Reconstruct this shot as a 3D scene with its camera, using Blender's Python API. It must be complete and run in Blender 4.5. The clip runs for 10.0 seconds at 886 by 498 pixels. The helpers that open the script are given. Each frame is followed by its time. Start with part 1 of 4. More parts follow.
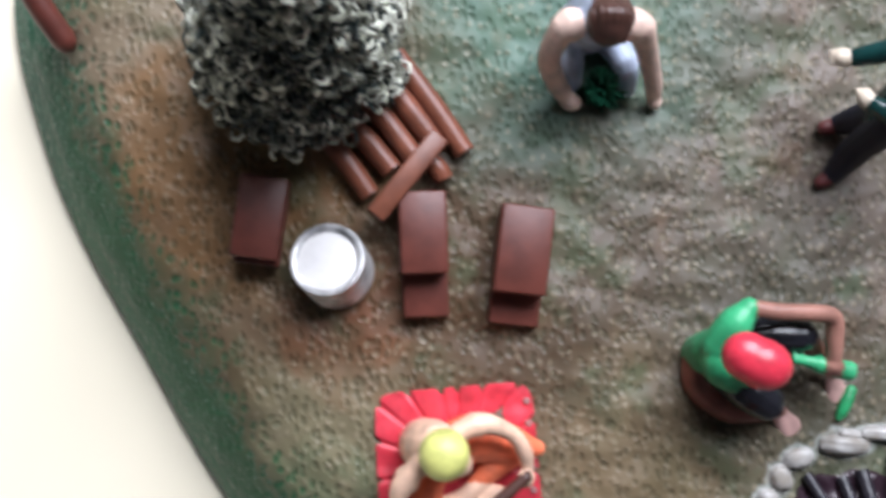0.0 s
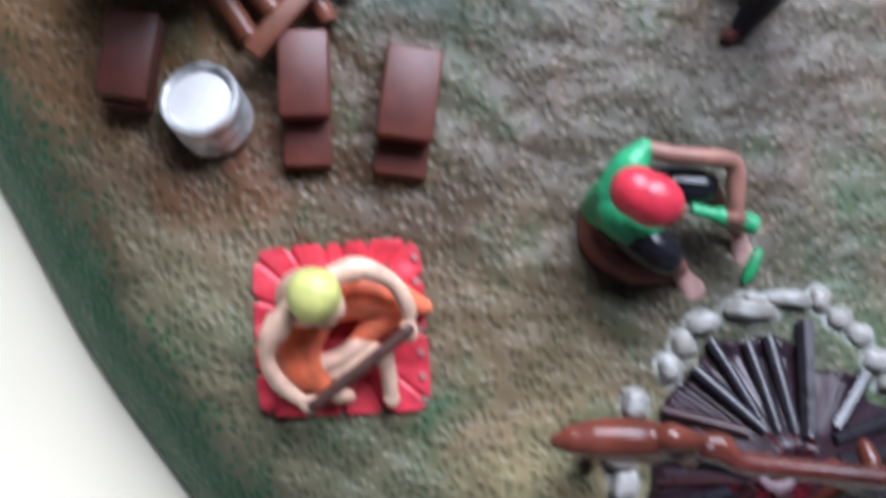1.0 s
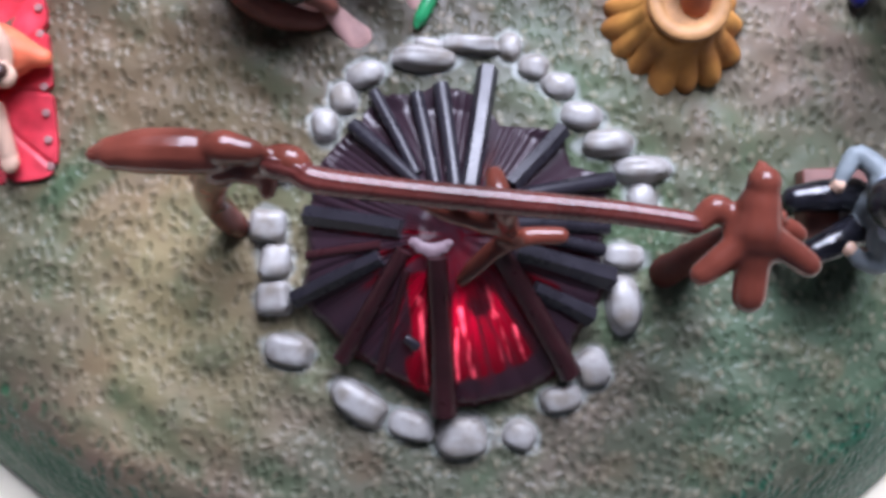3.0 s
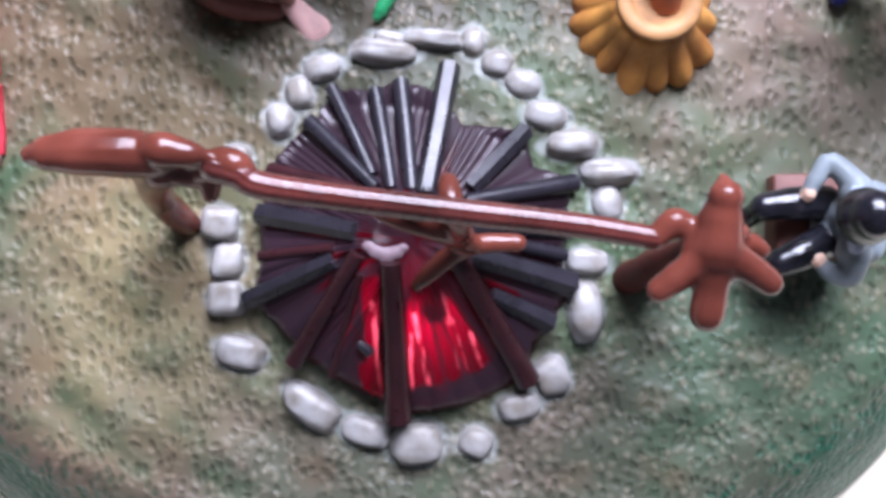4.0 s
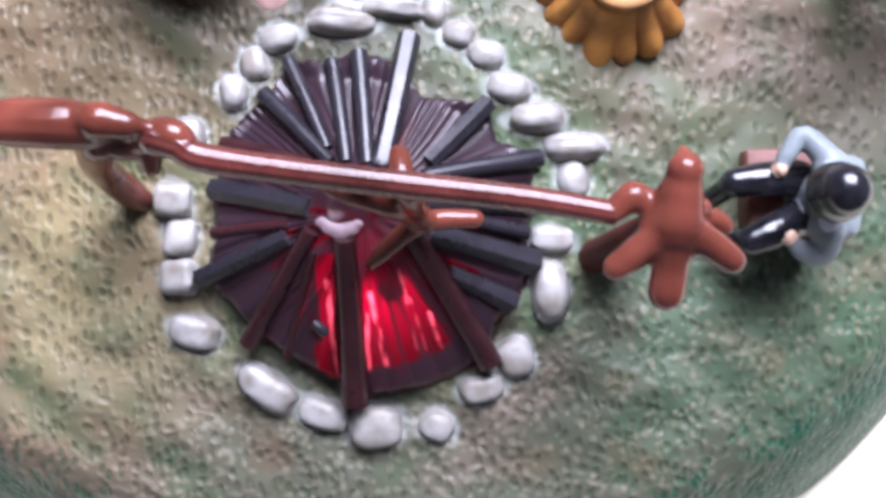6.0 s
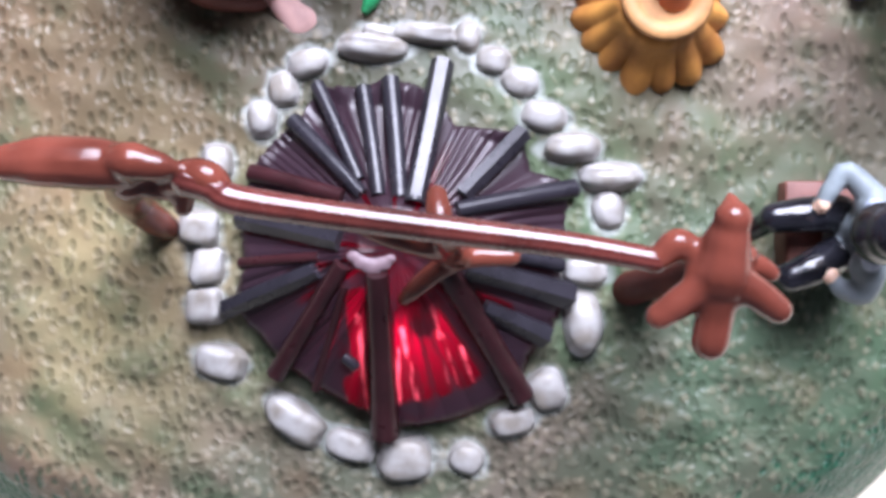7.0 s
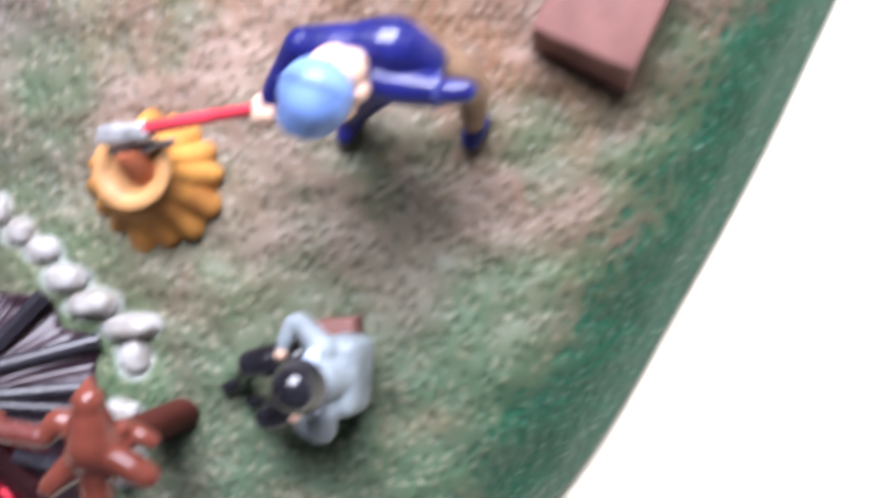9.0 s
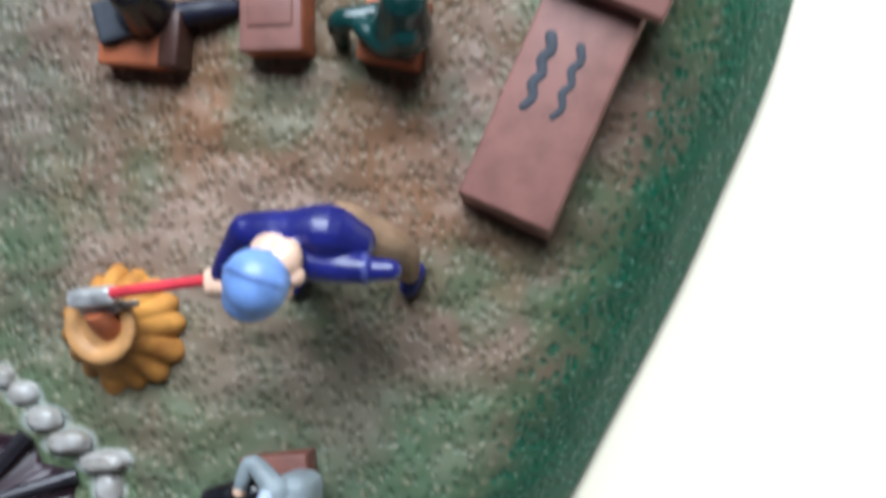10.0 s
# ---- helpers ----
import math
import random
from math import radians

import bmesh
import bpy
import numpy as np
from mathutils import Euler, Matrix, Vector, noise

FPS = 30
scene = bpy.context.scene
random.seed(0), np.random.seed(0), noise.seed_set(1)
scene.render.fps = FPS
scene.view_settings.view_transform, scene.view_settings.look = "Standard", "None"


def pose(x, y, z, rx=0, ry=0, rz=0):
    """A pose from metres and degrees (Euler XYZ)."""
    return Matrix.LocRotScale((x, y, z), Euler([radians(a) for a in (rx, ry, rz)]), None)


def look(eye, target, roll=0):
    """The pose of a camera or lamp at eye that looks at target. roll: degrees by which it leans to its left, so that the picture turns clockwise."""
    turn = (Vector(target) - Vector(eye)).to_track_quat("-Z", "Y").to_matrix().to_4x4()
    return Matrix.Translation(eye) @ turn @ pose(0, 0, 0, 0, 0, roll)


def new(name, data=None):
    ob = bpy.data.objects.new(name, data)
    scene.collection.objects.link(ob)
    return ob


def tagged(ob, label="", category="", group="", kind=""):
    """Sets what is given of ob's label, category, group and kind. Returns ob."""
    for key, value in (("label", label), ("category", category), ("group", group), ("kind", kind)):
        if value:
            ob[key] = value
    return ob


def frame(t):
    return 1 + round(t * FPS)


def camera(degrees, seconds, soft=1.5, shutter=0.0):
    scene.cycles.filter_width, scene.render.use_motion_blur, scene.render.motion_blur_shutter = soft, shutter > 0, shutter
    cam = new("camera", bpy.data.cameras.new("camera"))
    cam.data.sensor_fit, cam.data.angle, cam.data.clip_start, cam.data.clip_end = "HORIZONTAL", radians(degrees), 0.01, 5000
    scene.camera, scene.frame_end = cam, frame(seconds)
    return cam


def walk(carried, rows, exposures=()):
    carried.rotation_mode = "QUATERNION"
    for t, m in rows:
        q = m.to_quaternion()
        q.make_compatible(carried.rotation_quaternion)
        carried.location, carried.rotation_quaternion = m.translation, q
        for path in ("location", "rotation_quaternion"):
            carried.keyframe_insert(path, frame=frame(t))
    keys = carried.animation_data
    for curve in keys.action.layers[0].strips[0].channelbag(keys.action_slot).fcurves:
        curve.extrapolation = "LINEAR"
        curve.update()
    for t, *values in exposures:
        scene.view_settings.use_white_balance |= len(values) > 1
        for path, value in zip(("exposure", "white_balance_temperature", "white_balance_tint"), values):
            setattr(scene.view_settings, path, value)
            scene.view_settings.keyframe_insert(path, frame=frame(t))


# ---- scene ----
cam = camera(47.0, 10.0, soft=3.8, shutter=1.0)
PATH = [
    (0, -0.01782, 0.04096, 0.18826, 2.76, -5.93, 0.76),
    (0.5, -0.00806, 0.03482, 0.18587, 1.86, -5.79, 1.72),
    (1, 0.00115, 0.01284, 0.17819, 3.53, -6.90, 1.22),
    (1.5, 0.01451, 0.00272, 0.18050, 3.82, -5.81, 0.27),
    (2, 0.03817, -0.01481, 0.17245, 5.21, -3.78, -0.53),
    (2.5, 0.06353, -0.02446, 0.16672, 5.60, -1.80, 0.76),
    (2.7, 0.07686, -0.03024, 0.16129, 5.94, 0.11, 0.75),
    (3.8, 0.08406, -0.02217, 0.15256, 3.32, -0.70, 1.63),
    (4, 0.08672, -0.02230, 0.15178, 3.33, -0.10, 1.84),
    (4.5, 0.08871, -0.03267, 0.15019, 3.84, 0.19, 2.42),
    (5, 0.09001, -0.02617, 0.14945, 2.88, 0.03, 2.59),
    (5.5, 0.09244, -0.02294, 0.14985, 2.06, 0.01, 2.41),
    (5.7, 0.09492, -0.02518, 0.14802, 3.03, 0.62, 1.98),
    (6.8, 0.08925, -0.01330, 0.14554, 0.33, 0.15, 2.18),
    (7, 0.08895, -0.01403, 0.14439, 0.62, 0.39, 2.45),
    (7.5, 0.11088, -0.00774, 0.14273, 0.09, 3.14, 0.75),
    (8, 0.14554, -0.00292, 0.14222, -0.97, 6.94, -0.68),
    (8.5, 0.16101, -0.00187, 0.14350, -0.45, 8.13, -0.93),
    (9, 0.18415, 0.01017, 0.14852, -0.70, 9.68, -1.69),
    (9.5, 0.19471, 0.02128, 0.15387, -0.81, 9.90, -2.26),
    (10, 0.19766, 0.03108, 0.16144, -0.52, 9.89, -3.12),
]
LIGHT = [(0, -0.05, 6060, 12), (0.5, -0.09, 5660, 12), (1, -0.11, 5610, 12), (2, -0.07, 5510, 14), (2.7, 0.07, 5650, 19), (4, 0.46, 5650, 22), (5, 0.61, 5700, 29), (5.5, 0.67, 5750, 26),
         (7, 0.68, 5800, 20), (7.5, 0.70, 5650, 21), (8.5, 0.76, 5810, 24), (9, 0.67, 5960, 19), (9.5, 0.20, 5880, 11), (10, -0.12, 5760, 4)]
walk(cam, [(t, pose(*place)) for t, *place in PATH], LIGHT)


from mathutils.bvhtree import BVHTree

# ---- light ----
world = bpy.data.worlds.new("sky")
scene.world = world
world.use_nodes = True
sky = world.node_tree.nodes.new("ShaderNodeTexSky")
sky.sky_type, sky.sun_disc, sky.sun_elevation, sky.sun_rotation = "NISHITA", False, radians(40), radians(10)
world.node_tree.links.new(sky.outputs[0], world.node_tree.nodes["Background"].inputs[0])
world.node_tree.nodes["Background"].inputs[1].default_value = 0.12


def area(name, eye, target, w, h, watts, colour):
    data = bpy.data.lights.new(name, "AREA")
    data.shape, data.size, data.size_y, data.energy, data.color = "RECTANGLE", w, h, watts, colour
    ob = new(name, data)
    ob.matrix_world = look(eye, target)
    return ob


area("window_daylight", (0.24, 0.78, 0.88), (0.06, 0.0, 0.0), 0.86, 0.72, 33.5, (0.95, 0.955, 1.0))


# ---- materials ----
def mat(name, colour, rough=0.45, metal=0.0, spread=0.12, scale=260, bump=0.05, grain=1200, dark=None, coat=0.0):
    """A painted or moulded surface: broad blotches, fine grain and a little relief."""
    m = bpy.data.materials.new(name)
    m.use_nodes = True
    n, l = m.node_tree.nodes, m.node_tree.links
    b = n["Principled BSDF"]
    pos = n.new("ShaderNodeNewGeometry")
    big, fine = n.new("ShaderNodeTexNoise"), n.new("ShaderNodeTexNoise")
    for tex, sc, det in ((big, scale, 3), (fine, grain, 2)):
        tex.inputs["Scale"].default_value, tex.inputs["Detail"].default_value = sc, det
        l.new(pos.outputs["Position"], tex.inputs["Vector"])
    ramp = n.new("ShaderNodeMix")
    ramp.data_type = "RGBA"
    c = Vector(colour)
    lo = Vector(dark) if dark else c * (1 - 2.2 * spread)
    ramp.inputs["A"].default_value = (*lo, 1)
    ramp.inputs["B"].default_value = (*(c * (1 + spread)), 1)
    mapr = n.new("ShaderNodeMapRange")
    mapr.inputs["From Min"].default_value, mapr.inputs["From Max"].default_value = 0.32, 0.62
    l.new(big.outputs["Fac"], mapr.inputs["Value"])
    l.new(mapr.outputs["Result"], ramp.inputs["Factor"])
    l.new(ramp.outputs["Result"], b.inputs["Base Color"])
    rr = n.new("ShaderNodeMapRange")
    rr.inputs["To Min"].default_value, rr.inputs["To Max"].default_value = max(0.03, rough - 0.1), min(1, rough + 0.12)
    l.new(fine.outputs["Fac"], rr.inputs["Value"])
    l.new(rr.outputs["Result"], b.inputs["Roughness"])
    b.inputs["Metallic"].default_value = metal
    b.inputs["Coat Weight"].default_value, b.inputs["Coat Roughness"].default_value = coat, 0.16
    bp = n.new("ShaderNodeBump")
    bp.inputs["Strength"].default_value, bp.inputs["Distance"].default_value = bump, 0.0005
    l.new(fine.outputs["Fac"], bp.inputs["Height"])
    l.new(bp.outputs["Normal"], b.inputs["Normal"])
    return m


SKIN = mat("flesh_paint", (0.85, 0.561, 0.402), 0.38)
PALESKIN = mat("pale_flesh_paint", (0.82, 0.59, 0.49), 0.4)
FOOT = mat("pink_foot_paint", (0.56, 0.345, 0.31), 0.42)
TAN = mat("brown_skin_paint", (0.34, 0.165, 0.125), 0.36)
DUSK = mat("dark_brown_skin_paint", (0.23, 0.085, 0.06), 0.42)
YELLOW = mat("yellow_paint", (0.66, 0.66, 0.20), 0.42)
ORANGE = mat("orange_paint", (0.85, 0.198, 0.09), 0.45)
RED = mat("red_paint", (0.68, 0.045, 0.07), 0.45)
REDCAP = mat("red_cap_paint", (0.68, 0.04, 0.07), 0.3)
GREEN = mat("green_paint", (0.05, 0.40, 0.17), 0.38)
BLACK = mat("black_paint", (0.012, 0.012, 0.016), 0.22, spread=0.3, coat=0.3)
NAVY = mat("navy_paint", (0.014, 0.016, 0.15), 0.32, coat=0.25)
DARKNAVY = mat("dark_navy_paint", (0.006, 0.007, 0.022), 0.5)
CAPBLUE = mat("light_blue_paint", (0.19, 0.32, 0.67), 0.35)
CAPSEAM = mat("dull_blue_seam_paint", (0.13, 0.22, 0.50), 0.35)
NAVYEDGE = mat("paler_navy_paint", (0.06, 0.07, 0.24), 0.3, coat=0.25)
KHAKI = mat("khaki_paint", (0.31, 0.195, 0.115), 0.5)
GREY = mat("grey_paint", (0.24, 0.28, 0.295), 0.5)
PALEBLUE = mat("pale_blue_paint", (0.42, 0.48, 0.60), 0.5)
DARKGREEN = mat("dark_green_paint", (0.008, 0.045, 0.042), 0.22)
CREAM = mat("cream_paint", (0.78, 0.66, 0.52), 0.45)
HAIR = mat("brown_hair_paint", (0.07, 0.03, 0.022), 0.4)
SHOE = mat("brown_shoe_paint", (0.12, 0.03, 0.03), 0.35)
SPIT = mat("glossy_brown_plastic", (0.175, 0.046, 0.029), 0.2, spread=0.22, scale=90, bump=0.015, grain=400, coat=0.04)
POSTWOOD = mat("dull_brown_plastic", (0.085, 0.022, 0.016), 0.6, spread=0.2, scale=90)
POSTWOOD.node_tree.nodes["Principled BSDF"].inputs["Specular IOR Level"].default_value = 0.1
POLE = mat("glossy_ribbed_brown_plastic", (0.115, 0.027, 0.021), 0.26, spread=0.22, scale=90, bump=0.04, grain=500, coat=0.4)
SPIT.node_tree.nodes["Principled BSDF"].inputs["Specular IOR Level"].default_value = 0.45
BLOCK = mat("chocolate_brown_paint", (0.12, 0.032, 0.022), 0.42, spread=0.1)
PINKWOOD = mat("pinkish_brown_paint", (0.262, 0.122, 0.100), 0.5, spread=0.08)
DULLWOOD = mat("dull_red_brown_paint", (0.20, 0.075, 0.055), 0.5)
RUST = mat("rust_orange_paint", (0.44, 0.13, 0.055), 0.5)
LOGBROWN = mat("red_brown_log_paint", (0.19, 0.062, 0.034), 0.4, scale=200)
STUMP = mat("ochre_paint", (0.58, 0.27, 0.055), 0.55, spread=0.15, scale=160, dark=(0.33, 0.125, 0.024))
STUMPTOP = mat("pale_ochre_paint", (0.58, 0.30, 0.11), 0.55)
SILVER = mat("silver_paint", (0.62, 0.62, 0.62), 0.33, metal=0.45, bump=0.35, spread=0.25, grain=700)
WHITE = mat("white_paint", (0.82, 0.80, 0.78), 0.5, spread=0.03)
STONE = mat("pale_grey_stone_paint", (0.36, 0.35, 0.335), 0.42, metal=0.05, spread=0.14, scale=300, bump=0.08, grain=700, dark=(0.25, 0.225, 0.19))
SLATE = mat("slate_blue_paint", (0.035, 0.042, 0.055), 0.6)
CHAR = mat("charred_black_plastic", (0.022, 0.020, 0.026), 0.28, spread=0.1, bump=0.015, grain=300)
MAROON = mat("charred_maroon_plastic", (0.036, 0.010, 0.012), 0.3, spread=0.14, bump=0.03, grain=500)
LEAF = mat("dark_green_needles", (0.034, 0.05, 0.047), 0.6, spread=0.4)
SNOW = mat("frosted_tips", (0.60, 0.61, 0.51), 0.55, spread=0.3, scale=400)
FROND = mat("grey_green_needles", (0.20, 0.205, 0.155), 0.5, spread=0.35, scale=300)
BARK = mat("bark_brown", (0.09, 0.05, 0.03), 0.7)
TABLE = mat("white_table_top", (0.93, 0.853, 0.665), 0.35, spread=0.02, scale=6, bump=0.03)
PLASTER = mat("wall_plaster", (0.115, 0.12, 0.13), 0.9, spread=0.03, scale=3, bump=0.2, grain=300)
BOARDS = mat("floor_wood", (0.20, 0.12, 0.07), 0.5, spread=0.2, scale=5, grain=60)


def ground_material():
    """Moulded resin turf: worm-like grooves, brown and green dry-brushing, painted shadow patches, a deep green rim."""
    m = bpy.data.materials.new("painted_turf_resin")
    m.use_nodes = True
    n, l = m.node_tree.nodes, m.node_tree.links
    b = n["Principled BSDF"]
    pos = n.new("ShaderNodeNewGeometry").outputs["Position"]

    def tex(sc, det=2, rough=0.5):
        t = n.new("ShaderNodeTexNoise")
        t.inputs["Scale"].default_value, t.inputs["Detail"].default_value, t.inputs["Roughness"].default_value = sc, det, rough
        l.new(pos, t.inputs["Vector"])
        return t.outputs["Fac"]

    def span(v, a, c, lo=0.0, hi=1.0):
        r = n.new("ShaderNodeMapRange")
        r.interpolation_type = "SMOOTHSTEP"
        for key, val in (("From Min", a), ("From Max", c), ("To Min", lo), ("To Max", hi)):
            r.inputs[key].default_value = val
        l.new(v, r.inputs["Value"])
        return r.outputs["Result"]

    def blend(f, a, c, mode="MIX"):
        x = n.new("ShaderNodeMix")
        x.data_type, x.blend_type = "RGBA", mode
        for key, v in (("Factor", f), ("A", a), ("B", c)):
            if isinstance(v, tuple):
                x.inputs[key].default_value = (*v, 1)
            elif isinstance(v, float):
                x.inputs[key].default_value = v
            else:
                l.new(v, x.inputs[key])
        return x.outputs["Result"]

    def math2(op, a, c):
        x = n.new("ShaderNodeMath")
        x.operation = op
        for i, v in enumerate((a, c)):
            if isinstance(v, float):
                x.inputs[i].default_value = v
            else:
                l.new(v, x.inputs[i])
        return x.outputs[0]

    def patch(x, y, r0, r1):
        d = n.new("ShaderNodeVectorMath")
        d.operation = "DISTANCE"
        l.new(pos, d.inputs[0])
        d.inputs[1].default_value = (x, y, 0.0)
        w = math2("ADD", d.outputs["Value"], math2("MULTIPLY", math2("SUBTRACT", tex(70, 3), 0.5), 0.05))
        return span(w, r0, r1, 1.0, 0.0)

    def strokes(scale, seed, aniso):
        """Short soft ridges and hollows, each way round."""
        gab = n.new("ShaderNodeTexGabor")
        gab.gabor_type = "2D"
        sh = n.new("ShaderNodeVectorMath")
        sh.inputs[1].default_value = (seed, seed * 0.7, 0)
        l.new(pos, sh.inputs[0])
        l.new(sh.outputs[0], gab.inputs["Vector"])
        gab.inputs["Scale"].default_value, gab.inputs["Frequency"].default_value, gab.inputs["Anisotropy"].default_value = scale, 1.0, aniso
        l.new(math2("MULTIPLY", tex(30, 2), 9.0), gab.inputs["Orientation"])
        return gab.outputs["Value"]

    def dents(wide, long, seed, inner, outer, share):
        """Short dents or knobs of the given spacing, lying this way and that; a share of them is missing."""
        bend = n.new("ShaderNodeTexNoise")
        bend.inputs["Scale"].default_value, bend.inputs["Detail"].default_value = 130, 1.0
        l.new(pos, bend.inputs["Vector"])
        off = n.new("ShaderNodeVectorMath")
        off.operation = "MULTIPLY_ADD"
        l.new(bend.outputs["Color"], off.inputs[0])
        off.inputs[1].default_value = (0.0032, 0.0022, 0.0)
        l.new(pos, off.inputs[2])
        grid = n.new("ShaderNodeVectorMath")
        grid.operation = "MULTIPLY_ADD"
        l.new(off.outputs[0], grid.inputs[0])
        grid.inputs[1].default_value, grid.inputs[2].default_value = (1 / wide, 1 / long, 0.0), (seed, seed * 1.3, 0.0)
        cell = n.new("ShaderNodeTexVoronoi")
        cell.voronoi_dimensions = "2D"
        cell.inputs["Scale"].default_value = 1.0
        l.new(grid.outputs[0], cell.inputs["Vector"])
        split = n.new("ShaderNodeSeparateColor")
        l.new(cell.outputs["Color"], split.inputs[0])
        return math2("MULTIPLY", span(cell.outputs["Distance"], inner, outer, 1.0, 0.0), span(split.outputs[0], share - 0.12, share + 0.12))

    fine = tex(1500, 3)
    mid = tex(700, 1.0, 0.5)
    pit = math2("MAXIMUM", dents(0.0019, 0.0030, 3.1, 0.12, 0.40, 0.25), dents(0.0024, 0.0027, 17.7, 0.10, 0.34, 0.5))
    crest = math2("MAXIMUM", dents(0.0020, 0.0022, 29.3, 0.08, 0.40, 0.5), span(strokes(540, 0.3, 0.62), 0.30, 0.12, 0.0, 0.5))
    dab = n.new("ShaderNodeTexVoronoi")
    dab.feature = "SMOOTH_F1"
    dab.inputs["Scale"].default_value, dab.inputs["Smoothness"].default_value, dab.inputs["Randomness"].default_value = 590, 0.35, 0.8
    flat = n.new("ShaderNodeVectorMath")
    flat.operation = "MULTIPLY"
    flat.inputs[1].default_value = (0.85, 1.1, 0.0)
    l.new(pos, flat.inputs[0])
    l.new(flat.outputs[0], dab.inputs["Vector"])
    south = patch(0.10, -0.085, 0.055, 0.10)
    knob = math2("MULTIPLY", span(dab.outputs["Distance"], 0.55, 0.15), south)
    relief = math2("SUBTRACT", math2("ADD", math2("ADD", math2("MULTIPLY", mid, 0.06), math2("MULTIPLY", knob, 0.28)), math2("MULTIPLY", crest, 0.22)), math2("MULTIPLY", pit, 0.62))
    base = blend(span(tex(34, 3, 0.55), 0.42, 0.60), (0.185, 0.125, 0.088), (0.090, 0.126, 0.064))
    base = blend(math2("MULTIPLY", patch(-0.030, 0.052, 0.045, 0.09), 0.75), base, (0.130, 0.084, 0.044))
    base = blend(math2("MULTIPLY", patch(0.08, 0.085, 0.03, 0.075), 0.65), base, (0.125, 0.110, 0.090))
    base = blend(math2("MULTIPLY", patch(0.030, 0.058, 0.02, 0.055), 0.7), base, (0.105, 0.082, 0.062))
    # the benches' shadow north of the blanket, painted as dark brown turf
    base = blend(math2("MULTIPLY", patch(0.002, 0.036, 0.016, 0.040), 0.85), base, (0.092, 0.052, 0.027))
    base = blend(math2("MULTIPLY", patch(0.042, -0.022, 0.012, 0.036), 0.75), base, (0.40, 0.315, 0.16))
    # the red-capped figurine's cast shadow to the south, put into the turf colour
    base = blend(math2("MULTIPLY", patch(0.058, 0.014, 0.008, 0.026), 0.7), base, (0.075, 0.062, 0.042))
    base = blend(math2("MULTIPLY", patch(0.012, -0.022, 0.008, 0.03), 0.7), base, (0.095, 0.092, 0.055))
    base = blend(math2("MULTIPLY", patch(-0.020, 0.002, 0.012, 0.04), 0.7), base, (0.235, 0.21, 0.125))
    base = blend(math2("MULTIPLY", patch(0.100, -0.05, 0.03, 0.08), 0.7), base, (0.115, 0.110, 0.082))
    base = blend(math2("MULTIPLY", patch(0.145, -0.02, 0.012, 0.05), 0.75), base, (0.068, 0.128, 0.072))
    base = blend(math2("MULTIPLY", patch(0.085, -0.01, 0.02, 0.034), 0.6), base, (0.085, 0.15, 0.07))
    base = blend(math2("MULTIPLY", patch(-0.056, 0.086, 0.008, 0.03), 0.7), base, (0.24, 0.185, 0.125))
    base = blend(math2("MULTIPLY", patch(-0.048, 0.048, 0.008, 0.028), 0.6), base, (0.23, 0.165, 0.10))
    base = blend(math2("MULTIPLY", patch(-0.036, 0.066, 0.012, 0.032), 0.7), base, (0.25, 0.130, 0.050))
    base = blend(math2("MULTIPLY", patch(-0.016, 0.037, 0.002, 0.014), 0.6), base, (0.20, 0.065, 0.028))
    base = blend(math2("MULTIPLY", patch(0.02, 0.098, 0.01, 0.045), 0.8), base, (0.095, 0.195, 0.145))
    base = blend(math2("MULTIPLY", patch(0.150, 0.056, 0.022, 0.058), 0.85), base, (0.180, 0.100, 0.064))
    base = blend(math2("MULTIPLY", patch(0.134, 0.049, 0.006, 0.026), 0.65), base, (0.27, 0.125, 0.055))
    base = blend(math2("MULTIPLY", patch(0.164, 0.046, 0.003, 0.018), 0.62), base, (0.25, 0.115, 0.050))
    base = blend(math2("MULTIPLY", patch(0.142, 0.055, 0.001, 0.012), 0.5), base, (0.33, 0.27, 0.24))
    base = blend(math2("MULTIPLY", patch(0.174, 0.050, 0.001, 0.013), 0.5), base, (0.33, 0.27, 0.24))
    # shade south of the block stools, painted in as olive
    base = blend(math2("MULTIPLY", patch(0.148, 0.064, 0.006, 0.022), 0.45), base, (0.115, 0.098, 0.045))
    base = blend(math2("MULTIPLY", patch(0.127, 0.012, 0.004, 0.024), 0.5), base, (0.125, 0.155, 0.072))
    base = blend(math2("MULTIPLY", patch(0.041, 0.006, 0.012, 0.032), 0.7), base, (0.30, 0.215, 0.115))
    # turf made darker west of the red-capped figurine
    base = blend(math2("MULTIPLY", patch(0.040, 0.026, 0.018, 0.042), 0.42), base, (0.080, 0.064, 0.042))
    base = blend(math2("MULTIPLY", patch(0.084, 0.050, 0.010, 0.034), 0.3), base, (0.17, 0.135, 0.11))
    base = blend(math2("MULTIPLY", patch(0.134, 0.030, 0.010, 0.032), 0.6), base, (0.29, 0.22, 0.175))
    base = blend(math2("MULTIPLY", patch(0.150, 0.008, 0.006, 0.022), 0.45), base, (0.24, 0.185, 0.14))
    # shade beside the red-capped figurine, deepened in the turf colour
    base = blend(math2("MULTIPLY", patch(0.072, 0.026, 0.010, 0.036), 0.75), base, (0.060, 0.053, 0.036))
    base = blend(math2("MULTIPLY", span(tex(60, 3, 0.6), 0.50, 0.64), 0.45), base, (0.072, 0.122, 0.062))
    base = blend(math2("MULTIPLY", span(tex(95, 3), 0.54, 0.70), 0.16), base, (0.32, 0.245, 0.19))
    base = blend(math2("MULTIPLY", span(tex(80, 3), 0.58, 0.72), 0.18), base, (0.28, 0.14, 0.07))
    wash = n.new("ShaderNodeAttribute")
    wash.attribute_name = "spill"
